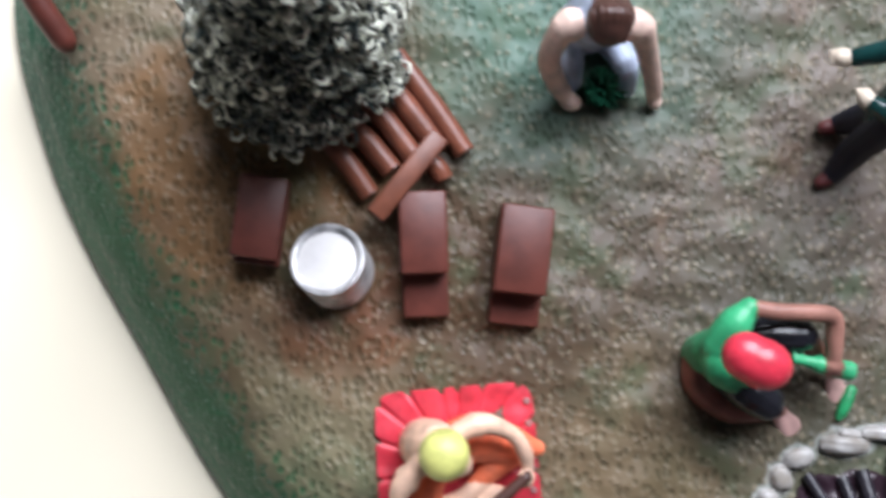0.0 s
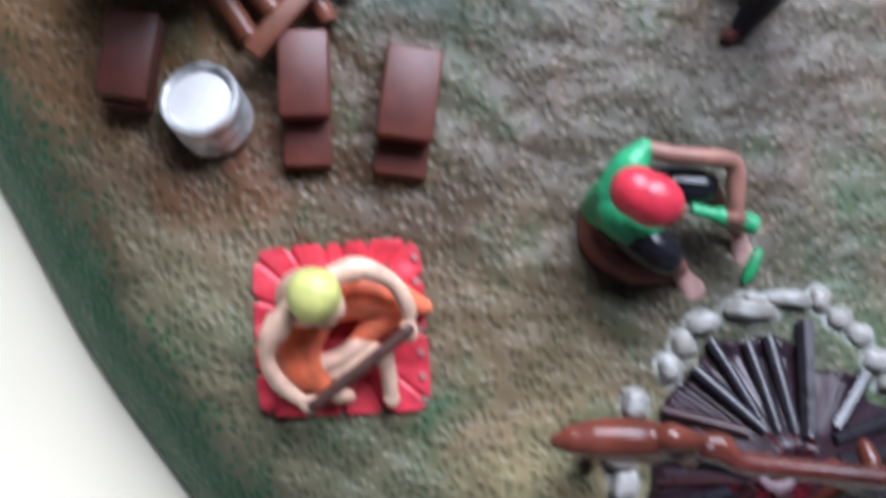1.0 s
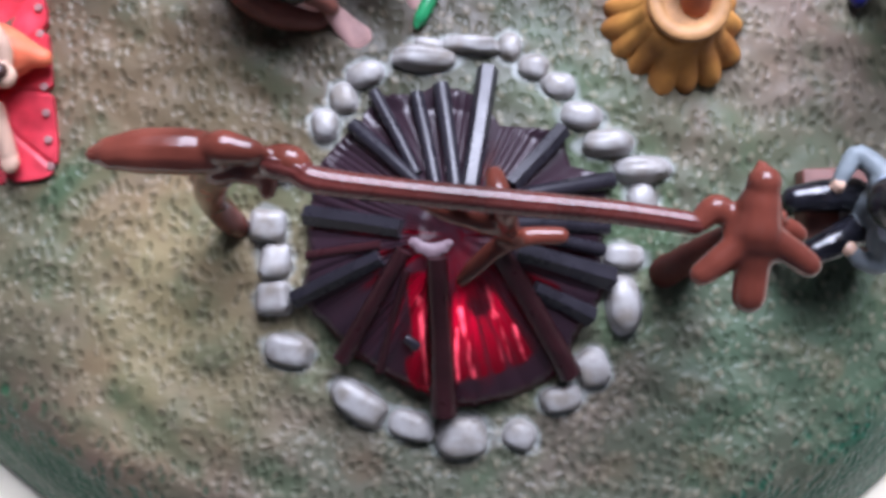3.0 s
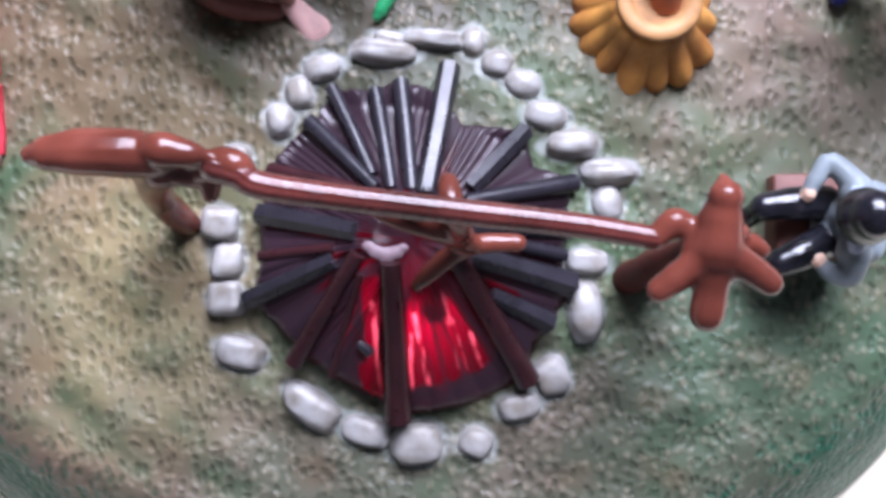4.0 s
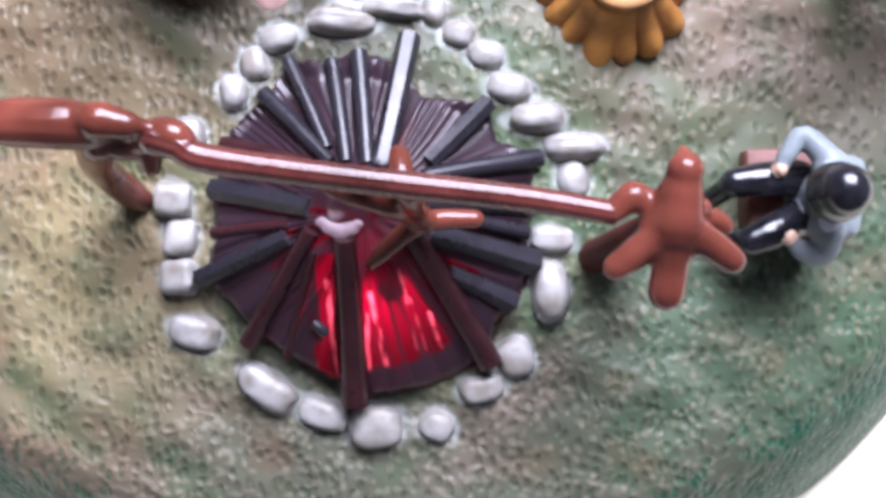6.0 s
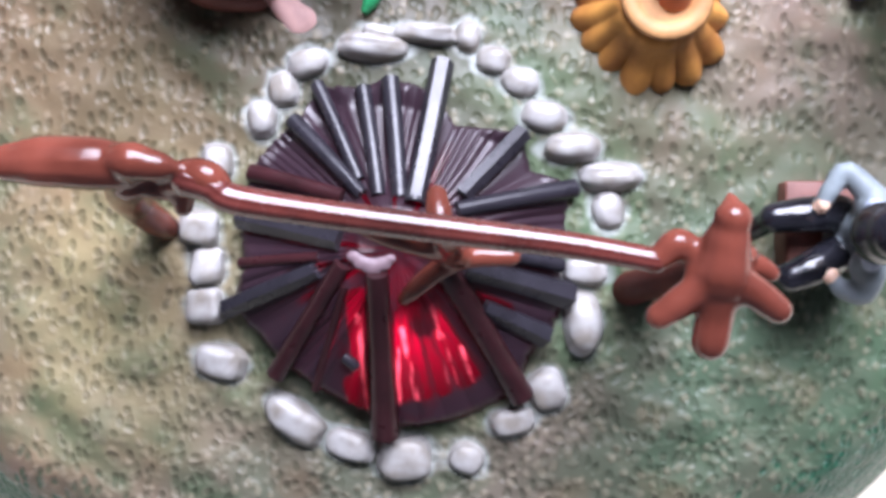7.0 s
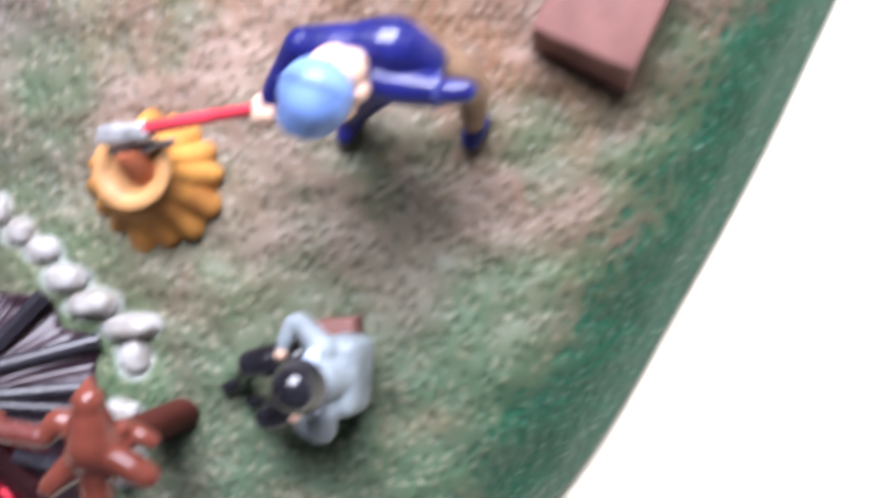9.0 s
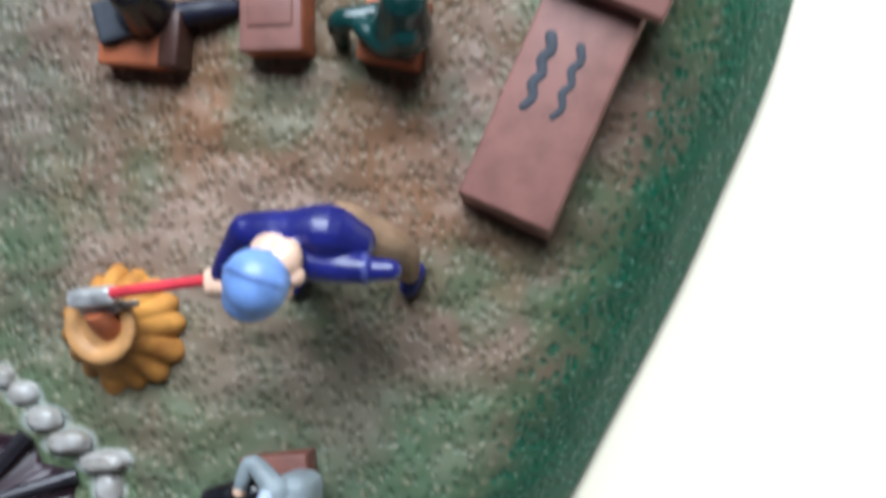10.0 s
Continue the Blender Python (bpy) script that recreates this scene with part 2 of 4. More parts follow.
    ran = math2("ADD", wash.outputs["Fac"], math2("MULTIPLY", math2("SUBTRACT", tex(260, 3), 0.5), 1.3))
    base = blend(math2("MULTIPLY", span(ran, 0.40, 0.90), 0.72), base, (0.37, 0.395, 0.37))
    # pits coloured darker, knobs and crests paler, following the relief
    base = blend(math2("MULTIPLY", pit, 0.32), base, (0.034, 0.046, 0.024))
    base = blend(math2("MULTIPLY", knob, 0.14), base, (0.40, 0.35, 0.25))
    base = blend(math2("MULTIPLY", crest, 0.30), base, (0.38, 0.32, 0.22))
    rim = n.new("ShaderNodeAttribute")
    rim.attribute_name = "rim"
    edge = math2("ADD", rim.outputs["Fac"], math2("ADD", math2("MULTIPLY", math2("SUBTRACT", tex(110, 3), 0.5), 0.10), math2("MULTIPLY", pit, 0.03)))
    green = blend(math2("MULTIPLY", crest, 0.4), (0.006, 0.088, 0.046), (0.035, 0.18, 0.11))
    green = blend(math2("MULTIPLY", patch(-0.04, 0.0, 0.06, 0.10), 0.7), green, (0.022, 0.125, 0.045))
    green = blend(math2("MULTIPLY", span(strokes(620, 2.9, 0.3), 0.60, 0.80), 0.45), green, (0.26, 0.40, 0.33))
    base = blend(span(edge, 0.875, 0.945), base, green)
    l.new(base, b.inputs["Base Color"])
    l.new(span(fine, 0.3, 0.7, 0.40, 0.58), b.inputs["Roughness"])
    l.new(math2("ADD", span(rim.outputs["Fac"], 0.88, 0.94, 0.34, 0.12), span(rim.outputs["Fac"], 0.962, 0.985, 0.0, 0.1)), b.inputs["Specular IOR Level"])
    l.new(span(rim.outputs["Fac"], 0.945, 0.985, 0.0, 0.25), b.inputs["Coat Weight"])
    b.inputs["Coat Roughness"].default_value = 0.3
    high = math2("ADD", relief, math2("MULTIPLY", fine, 0.06))
    bp = n.new("ShaderNodeBump")
    bp.inputs["Strength"].default_value, bp.inputs["Distance"].default_value = 0.39, 0.0013
    l.new(high, bp.inputs["Height"])
    l.new(bp.outputs["Normal"], b.inputs["Normal"])
    return m


def ember_material():
    """Clear red plastic, thickly brushed with black but worn thin at the front."""
    m = bpy.data.materials.new("red_translucent_plastic")
    m.use_nodes = True
    n, l = m.node_tree.nodes, m.node_tree.links
    out, b = n["Material Output"], n["Principled BSDF"]
    b.inputs["Base Color"].default_value = (0.030, 0.016, 0.023, 1)
    b.inputs["Roughness"].default_value = 0.30
    b.inputs["Specular IOR Level"].default_value = 0.42
    tr, gl, mixg, mixp = n.new("ShaderNodeBsdfTranslucent"), n.new("ShaderNodeBsdfGlossy"), n.new("ShaderNodeMixShader"), n.new("ShaderNodeMixShader")
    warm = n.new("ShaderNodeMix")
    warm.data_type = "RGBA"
    # hot streaks are highlights coloured into the plastic as pale pink
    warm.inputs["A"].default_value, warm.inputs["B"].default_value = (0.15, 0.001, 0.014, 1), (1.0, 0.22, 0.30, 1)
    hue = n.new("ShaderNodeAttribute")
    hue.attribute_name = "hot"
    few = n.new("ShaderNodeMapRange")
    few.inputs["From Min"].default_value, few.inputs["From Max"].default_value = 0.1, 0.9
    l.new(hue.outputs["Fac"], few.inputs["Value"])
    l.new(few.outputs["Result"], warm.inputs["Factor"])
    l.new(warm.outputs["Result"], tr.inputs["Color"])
    gl.inputs["Roughness"].default_value = 0.16
    gl.inputs["Color"].default_value = (1.0, 0.75, 0.75, 1)
    mixg.inputs[0].default_value = 0.035
    l.new(tr.outputs[0], mixg.inputs[1])
    l.new(gl.outputs[0], mixg.inputs[2])
    at = n.new("ShaderNodeAttribute")
    at.attribute_name = "paint"
    noise_t = n.new("ShaderNodeTexNoise")
    noise_t.inputs["Scale"].default_value, noise_t.inputs["Detail"].default_value = 300, 3
    geo = n.new("ShaderNodeNewGeometry")
    l.new(geo.outputs["Position"], noise_t.inputs["Vector"])
    add = n.new("ShaderNodeMath")
    add.operation = "ADD"
    l.new(at.outputs["Fac"], add.inputs[0])
    half = n.new("ShaderNodeMapRange")
    half.inputs["To Min"].default_value, half.inputs["To Max"].default_value = 0.25, 0.75
    l.new(noise_t.outputs["Fac"], half.inputs["Value"])
    l.new(half.outputs["Result"], add.inputs[1])
    mp = n.new("ShaderNodeMapRange")
    mp.inputs["From Min"].default_value, mp.inputs["From Max"].default_value = 0.70, 1.12
    mp.inputs["To Max"].default_value = 0.94
    l.new(add.outputs[0], mp.inputs["Value"])
    l.new(mp.outputs["Result"], mixp.inputs[0])
    l.new(mixg.outputs[0], mixp.inputs[1])
    l.new(b.outputs[0], mixp.inputs[2])
    l.new(mixp.outputs[0], out.inputs["Surface"])
    return m


TURF, EMBER = ground_material(), ember_material()

# ---- building blocks, in millimetres ----
BASE = {}


def finish(name, bm, mats, base, smooth=True):
    me = bpy.data.meshes.new(name)
    bmesh.ops.recalc_face_normals(bm, faces=bm.faces[:])
    for v in bm.verts:
        v.co = (v.co - Vector(base)) * 0.001
    for f in bm.faces:
        f.smooth = smooth
    bm.to_mesh(me)
    bm.free()
    if smooth:
        me.set_sharp_from_angle(angle=radians(55))
    for m in mats if isinstance(mats, (list, tuple)) else [mats]:
        me.materials.append(m)
    return new(name, me)


def thing(name, base, label, category, group=""):
    ob = new(name)
    ob.empty_display_size = 0.01
    ob.location = Vector(base) * 0.001
    BASE[ob.name] = Vector(base)
    return tagged(ob, label, category, group)


def part(name, bm, mats, parent, label="", smooth=True):
    base = BASE[parent.name]
    ob = finish(name, bm, mats, base, smooth)
    ob.parent = parent
    BASE[ob.name] = base
    return tagged(ob, label)


def single(name, bm, mats, base, label, category, group="", kind="", smooth=True):
    ob = finish(name, bm, mats, base, smooth)
    ob.location = Vector(base) * 0.001
    BASE[ob.name] = Vector(base)
    return tagged(ob, label, category, group, kind)


def spline(pts, radii, per):
    """Catmull-Rom through pts, with the radii eased along."""
    p = [Vector(a) for a in pts]
    if len(p) < 3:
        return p, list(radii)
    out, rad = [], []
    for i in range(len(p) - 1):
        a, b, c, d = p[max(i - 1, 0)], p[i], p[i + 1], p[min(i + 2, len(p) - 1)]
        for k in range(per):
            t = k / per
            out.append(0.5 * ((2 * b) + (c - a) * t + (2 * a - 5 * b + 4 * c - d) * t * t + (3 * b - a - 3 * c + d) * t ** 3))
            e = t * t * (3 - 2 * t)
            rad.append(radii[i] * (1 - e) + radii[i + 1] * e)
    return out + [p[-1]], rad + [radii[-1]]


def tube(bm, pts, radii, mi=0, segs=12, per=4, flat=False, squash=1.0, ribs=0, spin=0):
    """A tapered rounded limb along pts; flat leaves the ends cut square."""
    if isinstance(radii, (int, float)):
        radii = [radii] * len(pts)
    p, r = spline(pts, radii, per)
    d0, d1 = (p[1] - p[0]).normalized(), (p[-1] - p[-2]).normalized()
    rings = []
    if not flat:
        for a in (80, 55, 28):
            rings.append((p[0] - d0 * r[0] * math.sin(radians(a)), d0, r[0] * math.cos(radians(a))))
    for i, q in enumerate(p):
        d = (p[min(i + 1, len(p) - 1)] - p[max(i - 1, 0)]).normalized()
        rings.append((q, d, r[i]))
    if not flat:
        for a in (28, 55, 80):
            rings.append((p[-1] + d1 * r[-1] * math.sin(radians(a)), d1, r[-1] * math.cos(radians(a))))
    side = Vector((0, 0, 1)).cross(d0)
    side = side.normalized() if side.length > 0.05 else Vector((1, 0, 0))
    loops = []
    for q, d, rr in rings:
        side = (side - d * side.dot(d)).normalized()
        up = d.cross(side)
        ring = []
        for k in range(segs):
            a = 2 * math.pi * k / segs + radians(spin)
            w = rr * (1 + 0.028 * math.cos(ribs * a) + 0.02 * math.cos((ribs + 4) * a)) if ribs else rr
            ring.append(bm.verts.new(q + side * w * math.cos(a) + up * w * squash * math.sin(a)))
        loops.append(ring)
    for a, b in zip(loops, loops[1:]):
        for k in range(segs):
            bm.faces.new((a[k], a[(k + 1) % segs], b[(k + 1) % segs], b[k])).material_index = mi
    for loop in (loops[0], loops[-1]):
        bm.faces.new(loop).material_index = mi


def ball(bm, c, r, mi=0, rz=0, rx=0, ry=0, segs=18):
    r = (r, r, r) if isinstance(r, (int, float)) else r
    m = pose(*c, rx, ry, rz) @ Matrix.Diagonal((*r, 1))
    made = bmesh.ops.create_uvsphere(bm, u_segments=segs, v_segments=segs // 2 + 1, radius=1, matrix=m)
    for v in made["verts"]:
        for f in v.link_faces:
            f.material_index = mi


def box(bm, c, size, rz=0, mi=0, bevel=0.4, rx=0, ry=0, segs=2):
    tmp = bmesh.new()
    bmesh.ops.create_cube(tmp, size=1, matrix=Matrix.Diagonal((*size, 1)))
    if bevel:
        bmesh.ops.bevel(tmp, geom=tmp.edges[:], offset=bevel, segments=segs, affect="EDGES", profile=0.5)
    m = pose(*c, rx, ry, rz)
    made = {v: bm.verts.new(m @ v.co) for v in tmp.verts}
    for f in tmp.faces:
        bm.faces.new([made[v] for v in f.verts]).material_index = mi
    tmp.free()


def lathe(bm, c, profile, mi=0, segs=40, lobes=0, deep=0.0):
    """Rings of (radius, height); lobes scallop the outer rings."""
    loops = []
    top = max(a for a, _ in profile)
    for rr, z in profile:
        ring = []
        for k in range(segs):
            a = 2 * math.pi * k / segs
            w = rr * (1 + deep * (rr / top) ** 3 * (abs(math.sin(lobes * a / 2)) - 0.5)) if lobes else rr
            ring.append(bm.verts.new((c[0] + w * math.cos(a), c[1] + w * math.sin(a), c[2] + z)))
        loops.append(ring)
    for a, b in zip(loops, loops[1:]):
        for k in range(segs):
            bm.faces.new((a[k], a[(k + 1) % segs], b[(k + 1) % segs], b[k])).material_index = mi
    for loop in (loops[0], loops[-1]):
        bm.faces.new(loop).material_index = mi


def mould(bm, voxel=0.38, rounds=3):
    """Melts the pieces of bm into one skin, as if cast in one, and keeps each place's paint."""
    tree_of = BVHTree.FromBMesh(bm)
    paint = [f.material_index for f in bm.faces]
    me = bpy.data.meshes.new("cast")
    bm.to_mesh(me)
    bm.free()
    ob = new("cast", me)
    re = ob.modifiers.new("melt", "REMESH")
    re.mode, re.voxel_size = "VOXEL", voxel
    sm = ob.modifiers.new("soften", "SMOOTH")
    sm.factor, sm.iterations = 0.5, rounds
    done = bpy.data.meshes.new_from_object(ob.evaluated_get(bpy.context.evaluated_depsgraph_get()))
    out = bmesh.new()
    out.from_mesh(done)
    for f in out.faces:
        near = tree_of.find_nearest(f.calc_center_median())
        f.material_index = paint[near[2]] if near[2] is not None else 0
    bpy.data.objects.remove(ob)
    bpy.data.meshes.remove(me)
    bpy.data.meshes.remove(done)
    return out


# ---- the turf base ----
CX, CY = 77.0, 77.0
RIM = ((-178, 155.6), (-161, 142.8), (-145, 140), (-134, 141.6), (-118, 148.5), (-90, 158), (-60, 153), (-48, 146.8), (-33, 141.2), (-17, 143.6), (-5, 151.0), (8, 159.6), (30, 168), (90, 170), (150, 168), (171, 164.4))
SLOPE = ((0, 3.2), (0.45, 3.0), (0.6, 1.0), (0.7, -1.0), (0.8, -2.2), (0.87, -4.0), (0.91, -8.0), (0.95, -17.0), (0.985, -25.0), (1.0, -29.5))


def ease(x, table, period=None):
    """A smooth curve through a table of (x, value); straight lines where it does not repeat."""
    t = list(table)
    if period:
        t = [(a - period, b) for a, b in t] + t + [(a + period, b) for a, b in t]
    for i in range(len(t) - 1):
        (a, p), (b, q) = t[i], t[i + 1]
        if x <= b:
            u = min(max((x - a) / (b - a), 0), 1)
            if not period:
                return p + (q - p) * u
            (a0, p0), (b1, q1) = t[max(i - 1, 0)], t[min(i + 2, len(t) - 1)]
            m0, m1 = (q - p0) / (b - a0) * (b - a), (q1 - p) / (b1 - a) * (b - a)
            return (2 * u ** 3 - 3 * u * u + 1) * p + (u ** 3 - 2 * u * u + u) * m0 + (3 * u * u - 2 * u ** 3) * q + (u ** 3 - u * u) * m1
    return t[-1][1]


def reach(angle):
    return ease(angle, RIM, 360)


def ground_z(x, y, rough=True):
    d, a = math.hypot(x - CX, y - CY), math.degrees(math.atan2(y - CY, x - CX))
    s = d / reach(a)
    z = 0.25 * (ease(s - 0.02, SLOPE) + 2 * ease(s, SLOPE) + ease(s + 0.02, SLOPE))
    z += 2.2 * math.exp(-((x - 85) ** 2 + (y + 12) ** 2) / 1800) - 1.5 * math.exp(-((x - 168) ** 2 + (y - 25) ** 2) / 900)
    if rough and s < 0.97:
        z += 0.8 * noise.noise((x * 0.06, y * 0.06, 0)) + 1.05 * noise.noise((x * 0.12, y * 0.16, 3)) + 0.25 * noise.noise((x * 0.33, y * 0.4, 7))
    return z


ROCKS = []


def rock(x, y, a, b, turn=0, square=0.72, h=0.62):
    """A ring stone: middle, half its length and width, turn, how square it is and its height."""
    ROCKS.append((x, y, a, b, turn, square, h))


rock(68.3, 12.3, 2.8, 1.9, -12, 0.86)
rock(64.9, 8.5, 2.0, 2.4, -20, 0.8)
rock(62.4, 4.3, 1.9, 2.4, -8, 0.86)
rock(56.3, -2.0, 2.1, 2.5, 0, 0.62)
rock(54.0, -11.0, 2.8, 2.6, 4, 0.5, 0.75)
rock(55.1, -16.3, 2.4, 2.8, 0, 0.55, 0.75)
rock(55.0, -21.9, 2.7, 2.6, -4, 0.5, 0.7)
rock(57.2, -29.7, 3.6, 2.4, 10, 0.58)
rock(68.2, -37.4, 4.6, 2.5, 34, 0.62)
rock(75.9, -40.7, 3.5, 2.2, 14, 0.78)
rock(83.7, -42.3, 3.9, 3.2, -8, 0.72)
rock(92.5, -42.0, 2.3, 2.2, 25, 0.8)
rock(98.7, -36.3, 3.2, 2.0, -14, 0.7)
rock(103.3, -31.7, 2.6, 2.9, -25, 0.68)
rock(107.7, -21.8, 2.6, 4.4, -8, 0.8)
rock(107.8, -14.7, 3.1, 1.9, 0, 0.66)
rock(110.6, -6.2, 2.2, 2.8, -8, 0.82)
rock(110.4, -1.5, 4.3, 2.0, -4, 0.74)
rock(105.0, 2.2, 3.7, 2.0, -4, 0.74)
rock(100.8, 6.3, 3.2, 2.0, 6, 0.82)
rock(97.5, 10.8, 2.5, 1.9, -2, 0.84)
rock(93.7, 13.6, 2.2, 1.8, 6, 0.78)
rock(90.1, 16.8, 1.7, 2.1, 0, 0.8)
rock(84.2, 17.0, 4.3, 1.4, 3, 0.62)
rock(77.3, 14.8, 4.6, 1.9, 3, 0.8)
rock(78.0, 16.8, 2.4, 1.0, 5, 0.7)


def spill(x, y):
    """Grey stone paint that ran over onto the turf beside the stones."""
    if math.hypot(x - 83, y + 13) > 38:
        return 0.0
    most = 0.0
    for rx, ry, a, b, turn, _, _ in ROCKS:
        c, s = math.cos(radians(turn)), math.sin(radians(turn))
        u, v = (x - rx) * c - (y - ry) * s, (x - rx) * s + (y - ry) * c
        most = max(most, 1 - max(0.0, math.hypot(u / a, v / b) - 1.0) * 0.5 * (a + b) / 2.3)
    return most


def turf_base():
    bm = bmesh.new()
    lay, wash = bm.verts.layers.float.new("rim"), bm.verts.layers.float.new("spill")
    rings, spokes, loops = 230, 600, []
    for i in range(1, rings + 1):
        s = i / rings
        ring = []
        for k in range(spokes):
            a = 360 * k / spokes - 180
            d = s * reach(a)
            x, y = CX + d * math.cos(radians(a)), CY + d * math.sin(radians(a))
            v = bm.verts.new((x, y, ground_z(x, y)))
            v[lay], v[wash] = s, spill(x, y)
            ring.append(v)
        loops.append(ring)
    mid = bm.verts.new((CX, CY, ground_z(CX, CY)))
    for k in range(spokes):
        bm.faces.new((mid, loops[0][k], loops[0][(k + 1) % spokes]))
    for a, b in zip(loops, loops[1:]):
        for k in range(spokes):
            bm.faces.new((a[k], b[k], b[(k + 1) % spokes], a[(k + 1) % spokes]))
    low = []
    for v in loops[-1]:
        w = bm.verts.new((v.co.x, v.co.y, -31.0))
        w[lay] = 1.0
        low.append(w)
    for k in range(spokes):
        bm.faces.new((loops[-1][k], low[k], low[(k + 1) % spokes], loops[-1][(k + 1) % spokes]))
    bm.faces.new(low)
    return single("ground", bm, TURF, (CX, CY, -31), "moulded turf base painted brown and green with a rounded rim", "ground", kind="structure")


turf_base()
Z0 = -31.0


def room():
    """A table by a window in a plain room."""
    bm = bmesh.new()
    box(bm, (70, 60, Z0 - 15), (1000, 760, 30), bevel=4)
    table = thing("table", (70, 60, Z0 - 750), "white smooth table under the turf base", "table")
    part("tabletop", bm, TABLE, table, smooth=False)
    for sx in (-450, 450):
        for sy in (-330, 330):
            bm = bmesh.new()
            box(bm, (70 + sx, 60 + sy, Z0 - 391), (60, 60, 718), bevel=4)
            part("leg", bm, TABLE, table, smooth=False)
    floor_z, top = Z0 - 750, 1700
    mid = (floor_z + top) / 2
    spec = (("floor", (50, -100, floor_z - 50), (2400, 2000, 100), BOARDS), ("ceiling", (50, -100, top + 50), (2400, 2000, 100), PLASTER),
            ("wall_south", (50, -1050, mid), (2200, 100, top - floor_z), PLASTER),
            ("wall_east", (1200, -100, mid), (100, 2000, top - floor_z), PLASTER),
            ("wall_west", (-1100, -100, mid), (100, 2000, top - floor_z), PLASTER))
    for name, c, size, m in spec:
        bm = bmesh.new()
        box(bm, c, size, bevel=0)
        single(name, bm, m, c, "plain room " + name.split("_")[0], name.split("_")[0], kind="structure", smooth=False)
    bm = bmesh.new()
    low, high = 470, 1300
    for c, size in (((50, 850, (floor_z + low) / 2), (2200, 100, low - floor_z)), ((50, 850, (high + top) / 2), (2200, 100, top - high)),
                    ((-625, 850, (low + high) / 2), (850, 100, high - low)), ((915, 850, (low + high) / 2), (470, 100, high - low))):
        box(bm, c, size, bevel=0)
    single("wall_north", bm, PLASTER, (50, 850, floor_z), "plain wall with a wide window opening", "wall", kind="structure", smooth=False)
    win = thing("window_1", (240, 850, low), "wide white-framed window letting daylight in", "window")
    win["kind"] = "structure"
    for name, c, size in (("sill", (240, 850, low + 15), (880, 96, 30)), ("frame", (240, 850, high - 25), (880, 60, 50)),
                          ("frame", (-175, 850, (low + high) / 2 - 10), (50, 60, high - low - 80)), ("frame", (655, 850, (low + high) / 2 - 10), (50, 60, high - low - 80))):
        bm = bmesh.new()
        box(bm, c, size, bevel=3)
        part(name, bm, WHITE, win, smooth=False)


room()


# ---- the campfire ----
FX, FY = 82.0, -13.0


def cone_z(x, y):
    r = math.hypot(x - FX, y - FY)
    return max(ground_z(x, y) + 0.7, 12.5 - max(r - 5.0, 0) * 0.47)


# how far the plastic mound reaches each way, in degrees and millimetres
EDGE = ((-173, 22.2), (-160, 24.6), (-146, 23.4), (-133, 23.0), (-119, 22.6), (-101, 23.3), (-92, 25.2), (-82, 25.2), (-72, 25.2), (-61, 25.4), (-47, 25.8), (-37, 23.6), (-16, 24.3),
        (-4, 22.5), (11, 23.4), (24, 25.2), (34, 21.3), (46, 23.4), (57, 20.6), (68, 18.8), (77, 21.5), (85, 22.9), (99, 23.8), (106, 23.3), (119, 25.4), (129, 23.2), (154, 23.5), (170, 22.4))


def mound_edge(deg):
    t = [(EDGE[-1][0] - 360, EDGE[-1][1]), *EDGE, (EDGE[0][0] + 360, EDGE[0][1])]
    return ease(deg, t)


def near(x, y, a, b):
    """How far (x, y) lies from the stretch a-b."""
    p, a, b = Vector((x, y)), Vector(a), Vector(b)
    u = max(0.0, min(1.0, (p - a).dot(b - a) / (b - a).length_squared))
    return (p - a.lerp(b, u)).length


def soft(d, inner, outer):
    u = max(0.0, min(1.0, (outer - d) / (outer - inner)))
    return u * u * (3 - 2 * u)


def bare(x, y, deg, r):
    """Where the black paint is worn off the clear red plastic."""
    fan = soft(abs(deg + 71) - 19, -3.5, 3.0) * soft(r, 20.2 + 0.5 * math.sin(deg * 0.7), 21.2) * soft(-r, -10.0, -7.5)
    block = soft(near(x, y, (85.6, -17.8), (85.8, -22.4)), 1.5, 2.3)
    left = soft(near(x, y, (76.9, -19.5), (78.2, -33.8)), 1.0, 1.7)
    foot = 0.8 * soft(near(x, y, (76.4, -31.4), (77.2, -33.6)), 0.9, 1.8)
    east = soft(near(x, y, (91.5, -18.4), (97.0, -20.3)), 0.5, 1.1)
    west = 0.7 * soft(near(x, y, (74.4, -22.0), (71.9, -30.0)), 0.25, 0.8)
    heart = 0.30 * soft(math.hypot(x - 80.5, y + 14.0), 3.0, 8.0)
    side = 0.78 * max(soft(abs(deg - 176), 1, 5), soft(abs(deg + 166), 1, 4), soft(abs(deg + 150), 1, 4), soft(abs(deg - 95), 1, 4), soft(abs(deg - 66), 1, 5), soft(abs(deg - 2), 1, 5), soft(abs(deg - 124), 1, 4)) * soft(r, 11, 18)
    return max(fan * (1 - 0.9 * block) * (0.62 + 0.75 * noise.noise((deg * 0.28, r * 0.06, 9))), left, foot, east, west, heart, side)


def glint_ridge(x, y):
    """Bright streaks along the pleat ridges: glints put into the plastic's colour."""
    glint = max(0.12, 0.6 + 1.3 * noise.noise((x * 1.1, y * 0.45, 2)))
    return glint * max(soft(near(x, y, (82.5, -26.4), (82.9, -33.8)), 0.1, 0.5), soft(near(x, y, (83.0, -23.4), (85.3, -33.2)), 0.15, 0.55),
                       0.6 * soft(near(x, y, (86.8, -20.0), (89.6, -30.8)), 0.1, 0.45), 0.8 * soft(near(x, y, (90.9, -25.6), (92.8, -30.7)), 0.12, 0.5),
